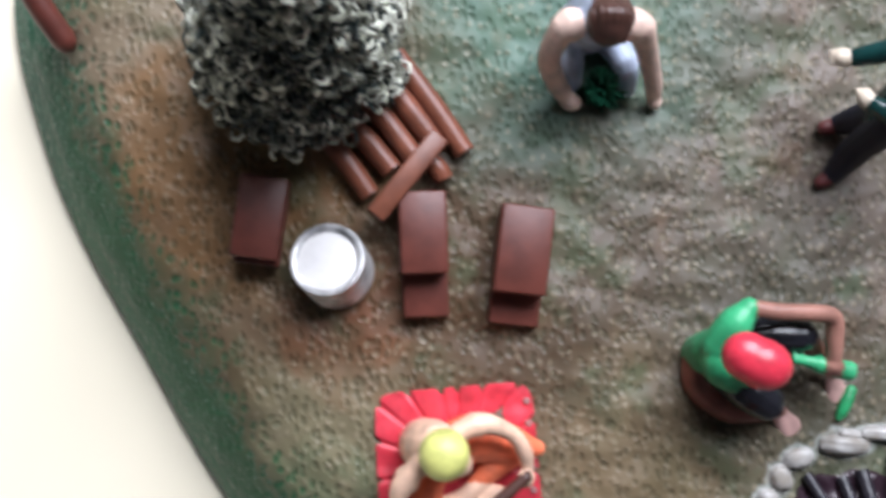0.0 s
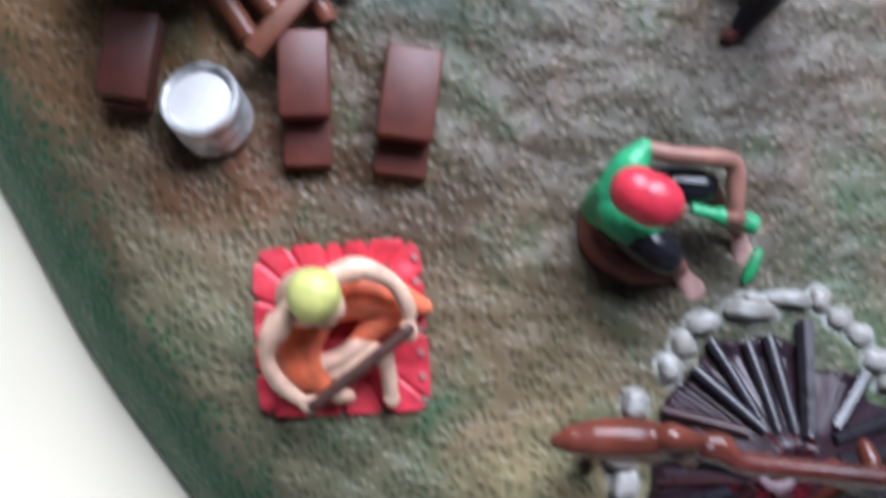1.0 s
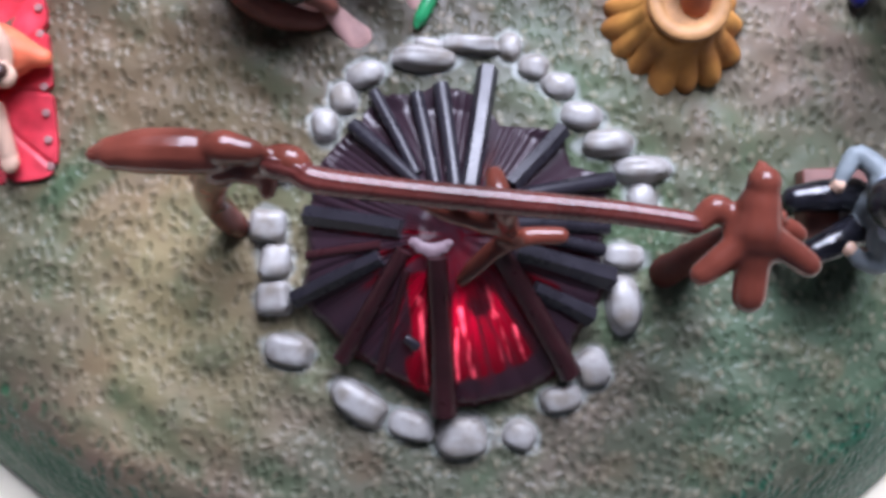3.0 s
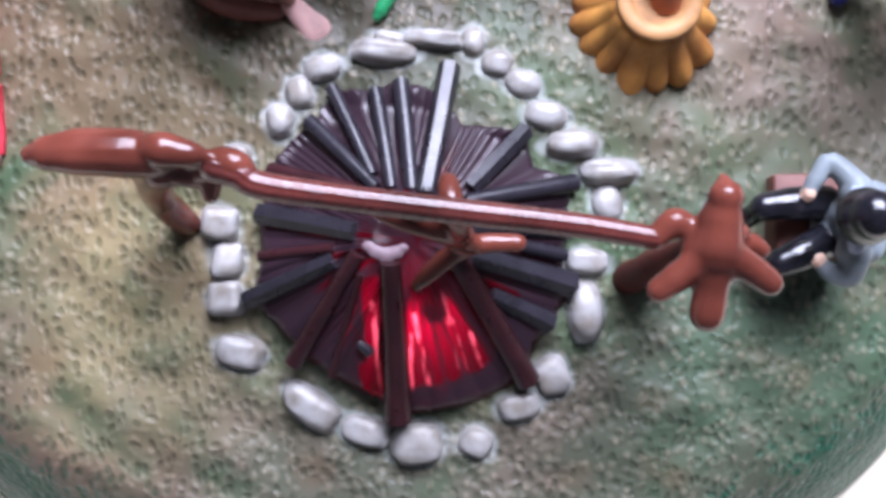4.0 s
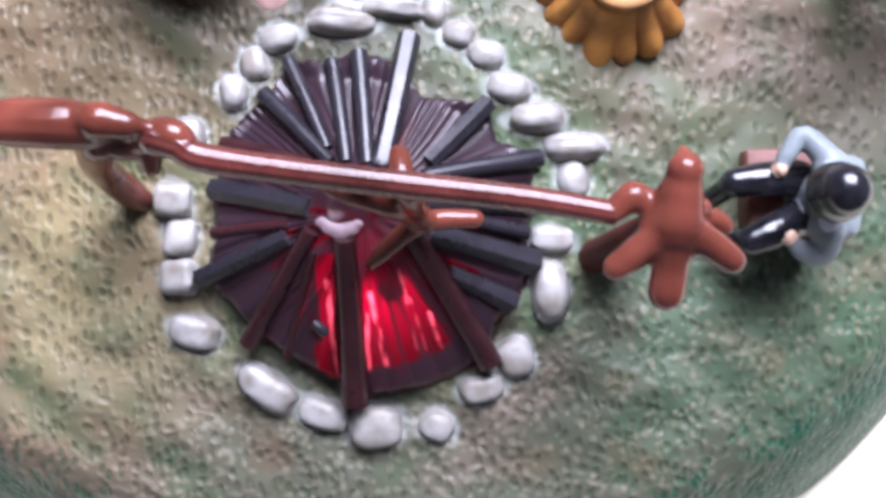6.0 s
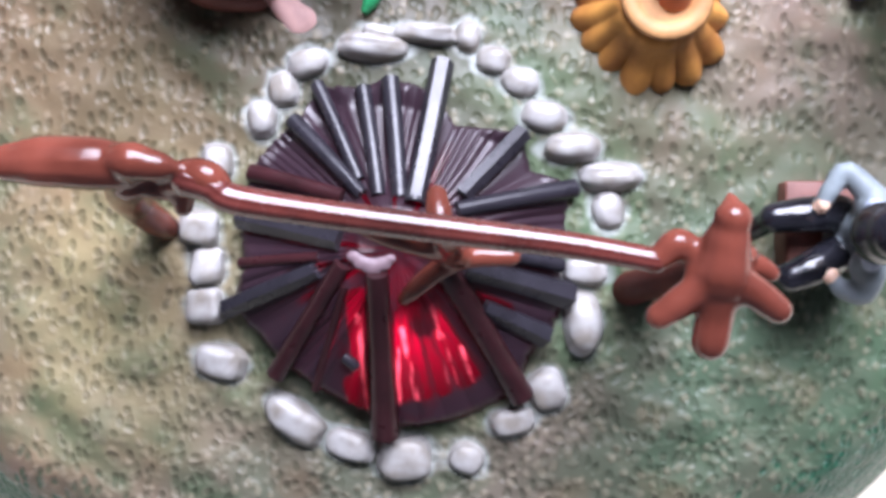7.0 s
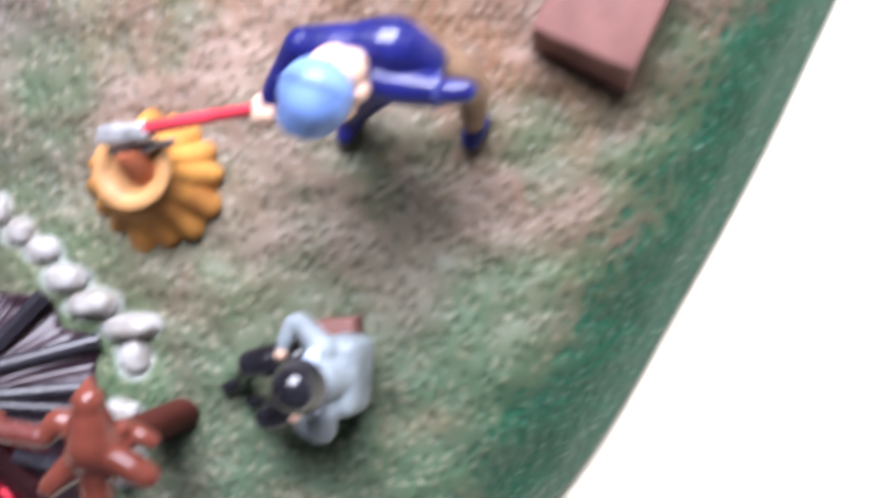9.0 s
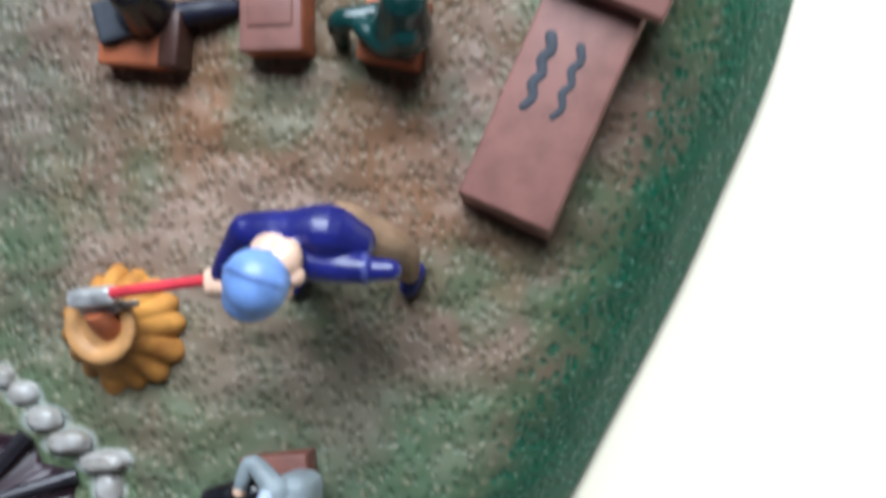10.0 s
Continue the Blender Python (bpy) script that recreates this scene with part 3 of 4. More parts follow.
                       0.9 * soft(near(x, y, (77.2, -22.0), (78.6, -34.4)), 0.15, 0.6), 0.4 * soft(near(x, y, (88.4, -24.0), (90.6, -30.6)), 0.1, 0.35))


def campfire():
    fire = thing("campfire", (FX, FY, 3), "heap of charred logs over glowing red plastic embers", "campfire")
    bm = bmesh.new()
    lay, hot = bm.verts.layers.float.new("paint"), bm.verts.layers.float.new("hot")
    spokes, rings, loops = 900, 34, []
    for i in range(rings + 1):
        u = i / rings
        ring = []
        for k in range(spokes):
            a = 2 * math.pi * k / spokes
            deg = math.degrees(a) if a < math.pi else math.degrees(a) - 360
            edge = mound_edge(deg) + 0.25 * noise.noise((math.cos(a) * 30, math.sin(a) * 30, 1))
            r = 1.5 + u * (edge - 1.5)
            x, y = FX + r * math.cos(a), FY + r * math.sin(a)
            z = cone_z(x, y) - 0.15
            z += u * 0.55 * math.sin(a * 14 + 2 * math.sin(a * 3))
            front = soft(abs(deg + 80), 30, 45)
            ribs = 0.30 * abs(math.sin(a * 42 + 5 * u * math.sin(a * 5))) * (1 - front) * min(1, u * 1.6) * soft(-noise.noise((math.cos(a) * 2.2, math.sin(a) * 2.2, 4)), -0.1, 0.25)
            slats = 0.35 * abs(math.sin(a * 20)) * front * min(1, u * 2)
            z += ribs + slats + 0.35 * glint_ridge(x, y) - 0.5 * soft(r, 0, 6.0) + (0.15 * noise.noise((x * 0.7, y * 0.7, 6)) + 0.26 * (y - FY)) * soft(r, 4, 9)
            if i >= rings - 1:
                z = min(z, ground_z(x, y) + (1.0 if i < rings else -0.5))
            v = bm.verts.new((x, y, z))
            v[hot] = glint_ridge(x, y)
            v[lay] = 0.66 - 0.62 * bare(x, y, deg, r)
            ring.append(v)
        loops.append(ring)
    for a, b in zip(loops, loops[1:]):
        for k in range(spokes):
            bm.faces.new((a[k], b[k], b[(k + 1) % spokes], a[(k + 1) % spokes]))
    bm.faces.new(loops[0])
    part("ember_mound", bm, EMBER, fire, "pleated clear red plastic brushed with black")

    def log(a, b, r, lift=0.1, hole=False, paint=CHAR, sides=8, taper=1.08, spin=22.5):
        bm = bmesh.new()
        pa, pb = Vector((*a, cone_z(*a) + lift)), Vector((*b, cone_z(*b) + 0.1))
        mid = (pa + pb) / 2 + Vector((0.08, 0.06, 0.1))
        tube(bm, [pa, mid, pb], [r * 0.92, r, r * taper], segs=sides, per=2, flat=True, spin=spin)
        if hole:
            d = (pa - pb).normalized()
            lathe_m = d.to_track_quat("Z", "Y").to_matrix().to_4x4()
            tmp = bmesh.new()
            lathe(tmp, (0, 0, 0), [(r * 0.90, -0.3), (r * 0.95, 0.4), (r * 0.68, 0.4), (r * 0.6, -1.2)], segs=14)
            made = {v: bm.verts.new(pa + lathe_m @ v.co) for v in tmp.verts}
            for f in tmp.faces:
                bm.faces.new([made[v] for v in f.verts])
            tmp.free()
        bmesh.ops.bevel(bm, geom=[e for e in bm.edges if len(e.link_faces) == 2 and e.calc_face_angle(0) > 0.6], offset=r * (0.42 if sides == 6 else 0.1), segments=3, affect="EDGES", profile=0.5)
        part("log", bm, paint, fire)

    log((77.1, -6.0), (66.6, 4.2), 1.15, sides=12)
    log((76.5, -4.0), (69.7, 9.3), 1.0)
    log((79.3, -6.0), (76.1, 8.9), 1.1)
    log((82.1, -6.2), (79.8, 10.2), 1.25)
    log((84.1, -6.5), (86.8, 12.9), 1.5, 1.0, True, sides=6, spin=0)
    log((90.2, -5.4), (98.1, 3.8), 1.4, sides=6, spin=38)
    log((89.6, -7.4), (105.8, -3.4), 1.3)
    log((90.2, -11.0), (105.0, -10.5), 1.25)
    log((92.0, -12.4), (104.3, -14.1), 1.0)
    log((90.8, -14.9), (105.6, -18.2), 1.75, sides=6, taper=1.2, spin=-18)
    log((93.6, -20.2), (102.5, -23.9), 1.45, sides=6, taper=1.25, spin=-18)
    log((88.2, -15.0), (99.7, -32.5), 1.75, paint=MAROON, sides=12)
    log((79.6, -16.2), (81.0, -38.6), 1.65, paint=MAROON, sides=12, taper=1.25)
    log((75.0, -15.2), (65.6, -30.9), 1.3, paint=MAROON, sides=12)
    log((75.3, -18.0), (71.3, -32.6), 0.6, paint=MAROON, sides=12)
    log((71.6, -16.0), (58.4, -22.0), 1.45, sides=6, spin=18)
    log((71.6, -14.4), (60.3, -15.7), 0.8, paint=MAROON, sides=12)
    log((74.6, -12.1), (60.0, -9.4), 1.6, sides=6, spin=16)
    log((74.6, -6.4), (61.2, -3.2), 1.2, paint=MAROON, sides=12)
    log((75.2, -27.6), (77.0, -29.0), 0.8, 0.3)
    bm = bmesh.new()
    for x, y, r in ((76.5, -14.1, 1.0), (77.6, -14.9, 1.2), (78.9, -15.3, 1.4), (80.2, -14.9, 1.2), (81.2, -14.2, 0.8)):
        ball(bm, (x, y, 12.1), (r * 1.1, r * 0.9, 0.55))
    part("ash", mould(bm, 0.3), mat("pinkish_grey_ash", (0.20, 0.135, 0.15), 0.5), fire, "pinkish grey lump of ash")
    led = bpy.data.lights.new("ember_lamp", "POINT")
    led.energy, led.color, led.shadow_soft_size = 0.0105, (1.0, 0.42, 0.48), 0.003
    ob = new("ember_lamp", led)
    ob.location = (0.0832, -0.0225, 0.0034)


campfire()


def fire_ring():
    ring = thing("fire_ring", (84, -13, 3), "ring of pale grey rounded stones round the campfire", "stone ring")
    for x, y, a, b, turn, square, h in ROCKS:
        bm = bmesh.new()
        bmesh.ops.create_icosphere(bm, subdivisions=4, radius=1)
        seed = x * 1.7 + y * 0.9
        for v in bm.verts:
            c = Vector([math.copysign(abs(q) ** square, q) for q in v.co])
            c *= 0.98 + 0.13 * noise.noise(c * 0.9 + Vector((seed, 0, 0))) + 0.035 * noise.noise(c * 2.4 + Vector((0, seed, 0)))
            groove = 0.10 * math.exp(-((c.y - 0.12) / 0.09) ** 2) if a > 3.4 and y > -5 else 0.0
            foot = 1.1 if c.z < -0.15 else 0.97 - 0.05 * max(c.z, 0)
            v.co = Vector((c.x * a * foot, c.y * b * foot, (c.z - groove) * h * (a + b) * 0.5 + 0.12 * (a + b)))
        bmesh.ops.transform(bm, matrix=pose(x, y, ground_z(x, y), 6 * math.sin(seed), 6 * math.cos(seed * 2), -turn), verts=bm.verts[:])
        part("stone", bm, STONE, ring)


fire_ring()


def spit():
    sp = thing("spit", (84, -12, 3), "glossy brown plastic roasting spit on two branching posts", "roasting spit")
    bm = bmesh.new()
    tube(bm, [(59, -6.2, 30), (62, -7.0, 30.2), (64.5, -8.3, 30), (75, -9.5, 29.8), (88.4, -10.7, 30), (102, -11.8, 30), (112, -13.1, 30)], [2.0, 1.85, 1.7, 1.6, 1.62, 1.5, 1.4], segs=48, per=6, ribs=9)
    pole = part("pole", bm, POLE, sp)
    bm = bmesh.new()
    tube(bm, [(36.6, -5.4, 29.6), (38.8, -5.2, 29.7), (43, -4.9, 30), (48, -4.9, 30), (51.5, -5.1, 29.8)], [1.3, 2.3, 3.0, 3.1, 2.8])
    tube(bm, [(50.5, -4.7, 31), (53, -4.6, 31.6), (56, -5.0, 31.6), (58.8, -5.2, 31.4)], [1.7, 2.3, 1.8, 0.6])
    tube(bm, [(51, -5.6, 28.5), (54.5, -6.6, 28), (57.5, -7.2, 27.5), (57.8, -9.2, 26.5)], [2.0, 2.0, 1.8, 1.2])
    tube(bm, [(56.5, -6.4, 28.6), (59.4, -5.6, 30.0), (61.6, -6.0, 30.4), (63.4, -7.6, 29.6)], [1.8, 1.9, 2.0, 1.3])
    tube(bm, [(52, -6.5, 28), (49.2, -7.6, 21), (47.6, -8.6, 12), (48.6, -10.4, 6), (49.3, -11.2, ground_z(49.3, -11.2))], [2.6, 2.4, 2.2, 2.2, 1.9])
    tube(bm, [(49.0, -7.2, 23), (46.9, -6.6, 20)], [1.5, 1.0])
    part("branch_post", mould(bm), SPIT, sp)
    bm = bmesh.new()
    ball(bm, (119.0, -14.8, 30.4), (4.0, 4.2, 2.6))
    tube(bm, [(119.1, -14.4, 30.6), (119.4, -11, 31.6), (119.7, -8.8, 32.4)], [3.6, 2.8, 2.1])
    ball(bm, (119.7, -8.2, 32.8), (2.2, 2.1, 2.0))
    tube(bm, [(119.6, -7.2, 32.8), (119.5, -6.2, 32.4), (119.5, -5.5, 31.9)], [1.3, 0.9, 0.4])
    tube(bm, [(112.4, -12.8, 30.0), (114.2, -11.2, 30.2), (115.6, -11.6, 30.2), (118, -13.6, 30.0)], [1.5, 1.9, 1.7, 1.8])
    tube(bm, [(120.5, -13.0, 29.6), (122.4, -12.0, 29.6)], [1.6, 1.2])
    tube(bm, [(122.0, -12.6, 28.0), (124.2, -13.2, 28.2), (125.5, -14.0, 28.0)], [1.6, 1.3, 1.15])
    tube(bm, [(118.5, -14.6, 30.8), (115.6, -17, 30.6), (112.7, -19.3, 30)], [2.6, 1.9, 1.65])
    tube(bm, [(120, -14.6, 30.8), (123.3, -16.4, 30.6), (125.8, -18.0, 30)], [2.6, 1.95, 1.75])
    tube(bm, [(119, -15.5, 30.5), (118.9, -19, 29.8), (118.7, -22.0, 29)], [2.6, 2.2, 2.2])
    part("branch_fork", mould(bm), SPIT, sp)
    bm = bmesh.new()
    tube(bm, [(118.6, -14.2, 29), (117.0, -14.8, 20), (115.3, -16.0, 10), (114.3, -17.0, ground_z(114.3, -17) - 0.3)], [2.3, 2.1, 2.2, 2.5])
    tube(bm, [(119.4, -14.0, 27), (118.4, -14.6, 14), (117.6, -15.2, ground_z(117.6, -15.2) - 0.3)], [2.0, 2.2, 2.6])
    part("post", bm, POSTWOOD, sp)
    bm = bmesh.new()
    tube(bm, [(96.6, -13.3, 16.4), (91.4, -13.6, 16), (88.0, -15.0, 15), (85.2, -17.4, 13.4), (83.2, -19.4, 11.4)], [1.3, 1.45, 1.5, 1.4, 1.0], squash=0.9)
    tube(bm, [(87.1, -6.6, 25), (87.6, -9.5, 26.2), (88.6, -11.6, 24), (89.2, -13.4, 16.4)], [1.4, 1.7, 1.7, 1.6])
    tube(bm, [(81.0, -9.0, 26), (84, -10.2, 27.8), (87.5, -10.8, 28.6)], [0.9, 1.1, 1.2])
    tube(bm, [(77.0, -10.0, 25.5), (81.5, -11.4, 24.4), (86.5, -12.4, 22), (90, -13.4, 17)], [0.8, 1.5, 1.8, 1.6])
    part("twig", mould(bm), SPIT, pole)


spit()


# ---- stump, axe and seats ----
def stump():
    st = thing("tree_stump", (115.4, 21, ground_z(115.4, 21)), "ochre-painted tree stump with flared scalloped roots", "tree stump")
    z = ground_z(115.4, 21)
    bm = bmesh.new()
    petals = ((0, 1.02), (22, 1.0), (45, 0.96), (68, 0.94), (92, 0.98), (116, 0.9), (142, 0.92), (166, 1.02), (186, 1.04), (208, 1.0), (232, 1.02), (258, 1.14), (282, 1.04), (306, 1.08), (332, 1.1))
    loops, segs = [], 180
    for rr, zz in ((10.6, 0), (10.7, 1.3), (10.0, 2.5), (8.6, 3.9), (7.2, 5.6), (6.4, 7.2), (6.0, 8.6), (5.4, 9.2), (4.6, 9.2)):
        ring = []
        for k in range(segs):
            d = 360 * k / segs
            at, far = min(petals, key=lambda q: abs((d - q[0] + 180) % 360 - 180))
            off = abs((d - at + 180) % 360 - 180) / 12
            w = (rr / 10.7) ** 2.6
            lobe = far * (1.0 - 0.12 * min(off, 1.1) ** 1.7)
            tilt = 1 - 0.05 * w * math.sin(radians(d * 3 + 40))
            ring.append(bm.verts.new((115.2 + rr * (1 - w + w * lobe) * math.cos(radians(d)), 21.2 + rr * (1 - w + w * lobe) * math.sin(radians(d)), z - 1.0 + zz * tilt - 0.45 * w * min(off, 1.1) ** 2)))
        loops.append(ring)
    for a, b in zip(loops, loops[1:]):
        for k in range(segs):
            bm.faces.new((a[k], a[(k + 1) % segs], b[(k + 1) % segs], b[k]))
    for loop in (loops[0], loops[-1]):
        bm.faces.new(loop)
    part("root_flare", bm, STUMP, st)
    bm = bmesh.new()
    lathe(bm, (115.8, 21.8, z + 8.2), [(6.0, 0), (6.1, 0.7), (5.7, 1.1), (4.1, 1.0), (3.3, -0.2), (0.4, -0.6)], segs=40)
    cut = part("cut_top", bm, STUMPTOP, st, "paler ochre cut face")
    bm = bmesh.new()
    tube(bm, [(116.9, 21.6, z + 7.6), (116.8, 22.8, z + 9.6), (116.6, 24.4, z + 11)], [2.3, 2.2, 2.0], flat=True)
    part("wood_chunk", bm, RUST, cut, "rust-brown chunk of split wood")


stump()


def axe():
    ax = thing("axe", (116, 27, 14), "red-handled axe with a silver head sunk in the stump", "axe")
    bm = bmesh.new()
    tube(bm, [(119.5, 27.0, 15.8), (138.3, 28.5, 20), (147, 29.4, 22)], [0.95, 0.85, 0.9])
    part("handle", bm, RED, ax, "red painted handle")
    bm = bmesh.new()
    box(bm, (116.8, 26.6, 15.4), (8.0, 3.0, 3.4), 2, bevel=1.1, segs=3, rx=12)
    box(bm, (116.9, 24.9, 13.2), (6.6, 2.2, 2.6), 2, bevel=0.7)
    box(bm, (116.6, 23.8, 12.0), (4.0, 1.2, 2.6), 2, bevel=0.5)
    box(bm, (121.6, 25.2, 13.2), (3.2, 1.1, 1.2), 4, bevel=0.4)
    bmesh.ops.subdivide_edges(bm, edges=bm.edges[:], cuts=2, use_grid_fill=True)
    for v in bm.verts:
        v.co += 0.16 * noise.noise_vector(v.co * 0.9)
    part("head", bm, SILVER, ax, "rough silver-painted head")


axe()


def bench(c, w, l, top, rz, step, colour, tall):
    z = ground_z(c[0], c[1], False)
    b = thing("bench", (c[0], c[1], z), "chocolate-brown painted block bench on the turf", "bench", "block benches")
    bm = bmesh.new()
    box(bm, (c[0], c[1], top - tall / 2), (w, l, tall), rz, bevel=0.45)
    part("seat", bm, colour, b)
    bm = bmesh.new()
    d = Vector((math.sin(radians(rz)), -math.cos(radians(rz))))
    bx, by = c[0] + d.x * step * 0.5 + 0.4, c[1] + d.y * step * 0.5
    low = z - 1.2
    high = top - tall
    box(bm, (bx, by, (low + high) / 2), (w * 0.96, l + step * 0.9, high - low + 0.02), rz, bevel=0.35)
    part("base", bm, colour, b)


bench((-31.9, 55.2), 8.6, 14.8, 6.0, -7, 1.0, BLOCK, 4.0)
bench((-2.7, 52.9), 8.6, 14.8, 8.0, 3, 8.2, BLOCK, 4.6)
bench((15.2, 50.0), 9.6, 15.8, 10.0, -6, 6.0, BLOCK, 5.2)


def barrel():
    z = ground_z(-17.5, 45)
    ba = thing("metal_can", (-17.5, 45, z), "ribbed silver can with a white lid", "can")
    lean = Matrix.Translation((-17.6, 45.4, z - 0.6)) @ pose(0, 0, 0, -14, -13, 0)
    bm = bmesh.new()
    lathe(bm, (0, 0, 0), [(6.4, 0), (6.8, 0.6), (6.8, 2.2), (6.45, 2.6), (6.45, 3.4), (6.8, 3.8), (6.8, 5.6), (6.45, 6.0), (6.45, 7.0), (6.8, 7.4), (6.8, 9.2), (6.6, 9.9), (6.1, 10.0), (5.5, 9.6), (5.4, 8.8)], segs=56)
    bmesh.ops.transform(bm, matrix=lean, verts=bm.verts[:])
    body = part("body", bm, SILVER, ba)
    bm = bmesh.new()
    lathe(bm, (0, 0, 0), [(5.6, 8.0), (5.55, 8.9), (4.9, 9.1), (0.5, 9.1)], segs=48)
    bmesh.ops.transform(bm, matrix=lean, verts=bm.verts[:])
    part("lid", bm, WHITE, body, "white painted lid")


barrel()


def woodpile():
    def log(a, b, r):
        bm = bmesh.new()
        pa, pb = Vector(a), Vector(b)
        tube(bm, [pa, (pa + pb) / 2 + Vector((0.15, 0.1, 0.1)), pb], [r, r * 1.04, r * 0.96], segs=14, flat=True)
        base = (pa.x, pa.y, pa.z - r)
        return single("firewood_log", bm, LOGBROWN, base, "red-brown round firewood log in a heap", "log", "firewood heap")

    def g(x, y, r):
        return ground_z(x, y) + r - 0.2

    log((-12.2, 59.8, g(-12.2, 59.8, 2.0)), (-19.9, 69.9, g(-19.9, 69.9, 2.0)), 2.0)
    log((-8.2, 64.4, g(-8.2, 64.4, 2.1)), (-16.6, 73.4, g(-16.6, 73.4, 2.1)), 2.1)
    log((-3.7, 65.9, g(-3.7, 65.9, 2.1)), (-13.6, 78, g(-13.6, 78, 2.1)), 2.1)
    log((-0.2, 69.1, g(-0.2, 69.1, 2.2)), (-11, 82, g(-11, 82, 2.2)), 2.2)
    log((4.9, 67.8, g(4.9, 67.8, 2.0)), (-8.0, 85.8, g(-8, 85.8, 2.0)), 2.0)
    log((1.2, 63.0, g(1.2, 63, 1.8)), (-1.0, 66.0, g(-1, 66, 1.8)), 1.8)
    bm = bmesh.new()
    a, b = Vector((-10.8, 56.4, 7.0)), Vector((-0.6, 69.5, 7.6))
    c = (a + b) / 2
    box(bm, c, (3.7, (b - a).length + 2.0, 3.2), -38, bevel=0.4)
    single("wooden_beam", bm, LOGBROWN, (c.x, c.y, c.z - 1.6), "square red-brown beam lying across the firewood logs", "beam")


woodpile()


def tree():
    x0, y0 = -26.0, 85.6
    z = ground_z(x0, y0)
    tr = thing("pine_tree", (x0, y0, z), "bottle-brush pine tree with frosted curly tips", "tree")
    bm = bmesh.new()
    tube(bm, [(x0, y0, z - 0.5), (x0, y0, z + 25), (x0 + 0.5, y0 + 0.5, z + 62)], [2.4, 1.6, 0.5])
    part("trunk", bm, BARK, tr)
    bm = bmesh.new()
    rnd = random.Random(4)
    for i in range(640):
        h = (i + rnd.random()) / 640
        h = 1 - math.sqrt(1 - h * 0.995)
        zz = z + 6 + h * 60
        big = 19.2 * (1 - h) ** 0.85 + 1.0
        a = i * 2.39996 + rnd.uniform(-0.3, 0.3)
        tone = noise.noise((math.cos(a) * 2.6, math.sin(a) * 2.6, h * 11))
        big *= 0.90 + 0.24 * tone + rnd.uniform(-0.06, 0.08)
        if tone < -0.12 and h > 0.04:
            continue
        out = Vector((math.cos(a), math.sin(a), 0))
        side = Vector((-out.y, out.x, 0))
        root = Vector((x0, y0, zz)) + out * big * 0.4
        tip = Vector((x0, y0, zz + rnd.uniform(0.5, 3.0))) + out * (big - 2.6)
        tube(bm, [root, tip], [0.6, 0.5], mi=0, segs=4, per=1, flat=True)
        for k in range(9):
            d = (out * rnd.uniform(0.2, 1.2) + side * rnd.uniform(-0.9, 0.9) + Vector((0, 0, rnd.uniform(-0.3, 0.9)))).normalized()
            c = d.cross(Vector((rnd.uniform(-1, 1), rnd.uniform(-1, 1), rnd.uniform(-1, 1)))).normalized()
            size = rnd.uniform(1.5, 2.7)
            p = [root.lerp(tip, rnd.uniform(0.6, 1.0))]
            for bend in (0, 35, 85, 140, 200):
                p.append(p[-1] + (d * math.cos(radians(bend)) + c * math.sin(radians(bend))) * size * (1.0 if bend == 0 else 0.55))
            r = rnd.uniform(0.2, 0.36)
            pale = rnd.random() * 0.8 + 1.5 * tone
            mid_paint, end_paint = (2, 2) if pale > 0.85 else (1, 2) if pale > 0.5 else (0, 2) if pale > 0.3 else (0, 1)
            tube(bm, p[:3], [r, r * 1.1, r * 1.2], mi=0, segs=4, per=1, flat=True)
            tube(bm, p[2:5], [r * 1.2, r * 1.3, r * 1.2], mi=mid_paint, segs=5, per=1, flat=True)
            tube(bm, p[4:6], [r * 1.2, r * 0.8], mi=end_paint, segs=5, per=1)
    part("crown", bm, [LEAF, FROND, SNOW], tr, "dark curly needles with frosted tips")


tree()


def post():
    bm = bmesh.new()
    z = ground_z(-69, 89)
    tube(bm, [(-69.6, 88.6, z + 1.4), (-72.6, 93.0, z + 4), (-75.2, 97.4, z + 6)], [2.4, 2.4, 2.3], segs=16)
    single("wooden_post", bm, BLOCK, (-68.6, 88.2, z), "short dark brown post leaning at the rim", "post")


post()


def crate():
    turn = -27.0
    cr = thing("wooden_crate", (192, 58, ground_z(192, 58)), "long pinkish-brown painted box with wavy slate marks", "box")
    ux, uy = Vector((math.sin(radians(27)), math.cos(radians(27)), 0)), Vector((math.cos(radians(27)), -math.sin(radians(27)), 0))
    o = Vector((173.1, 39.9, 0.0))
    bm = bmesh.new()
    bmesh.ops.create_cube(bm, size=1, matrix=Matrix.Diagonal((15.6, 54, 13.0, 1)))
    for v in bm.verts:
        if v.co.z < 0 and v.co.y < 0:
            v.co.y -= 2.6
    bmesh.ops.bevel(bm, geom=bm.edges[:], offset=0.5, segments=2, affect="EDGES", profile=0.5)
    c = o + ux * 27 + uy * 7.8
    bmesh.ops.transform(bm, matrix=pose(c.x, c.y, -1.6, 0, 0, turn), verts=bm.verts[:])
    body = part("body", bm, PINKWOOD, cr)
    bm = bmesh.new()
    c = o + ux * 42 + uy * 9
    box(bm, (c.x, c.y, 7.0), (19.0, 14, 4.6), turn, bevel=0.5)
    part("lid", bm, PINKWOOD, cr)

    def wave(a, b, r):
        bm = bmesh.new()
        a, b = Vector(a), Vector(b)
        pts = [a + (b - a) * k / 6 + uy * (0.42 if k % 2 else -0.42) + Vector((0, 0, 4.95)) for k in range(7)]
        tube(bm, pts, [r * 1.1, r, r, r * 0.9, r, r * 0.85, r * 0.8], segs=10, squash=0.2)
        part("wavy_mark", bm, SLATE, body, "raised wavy slate-blue mark")

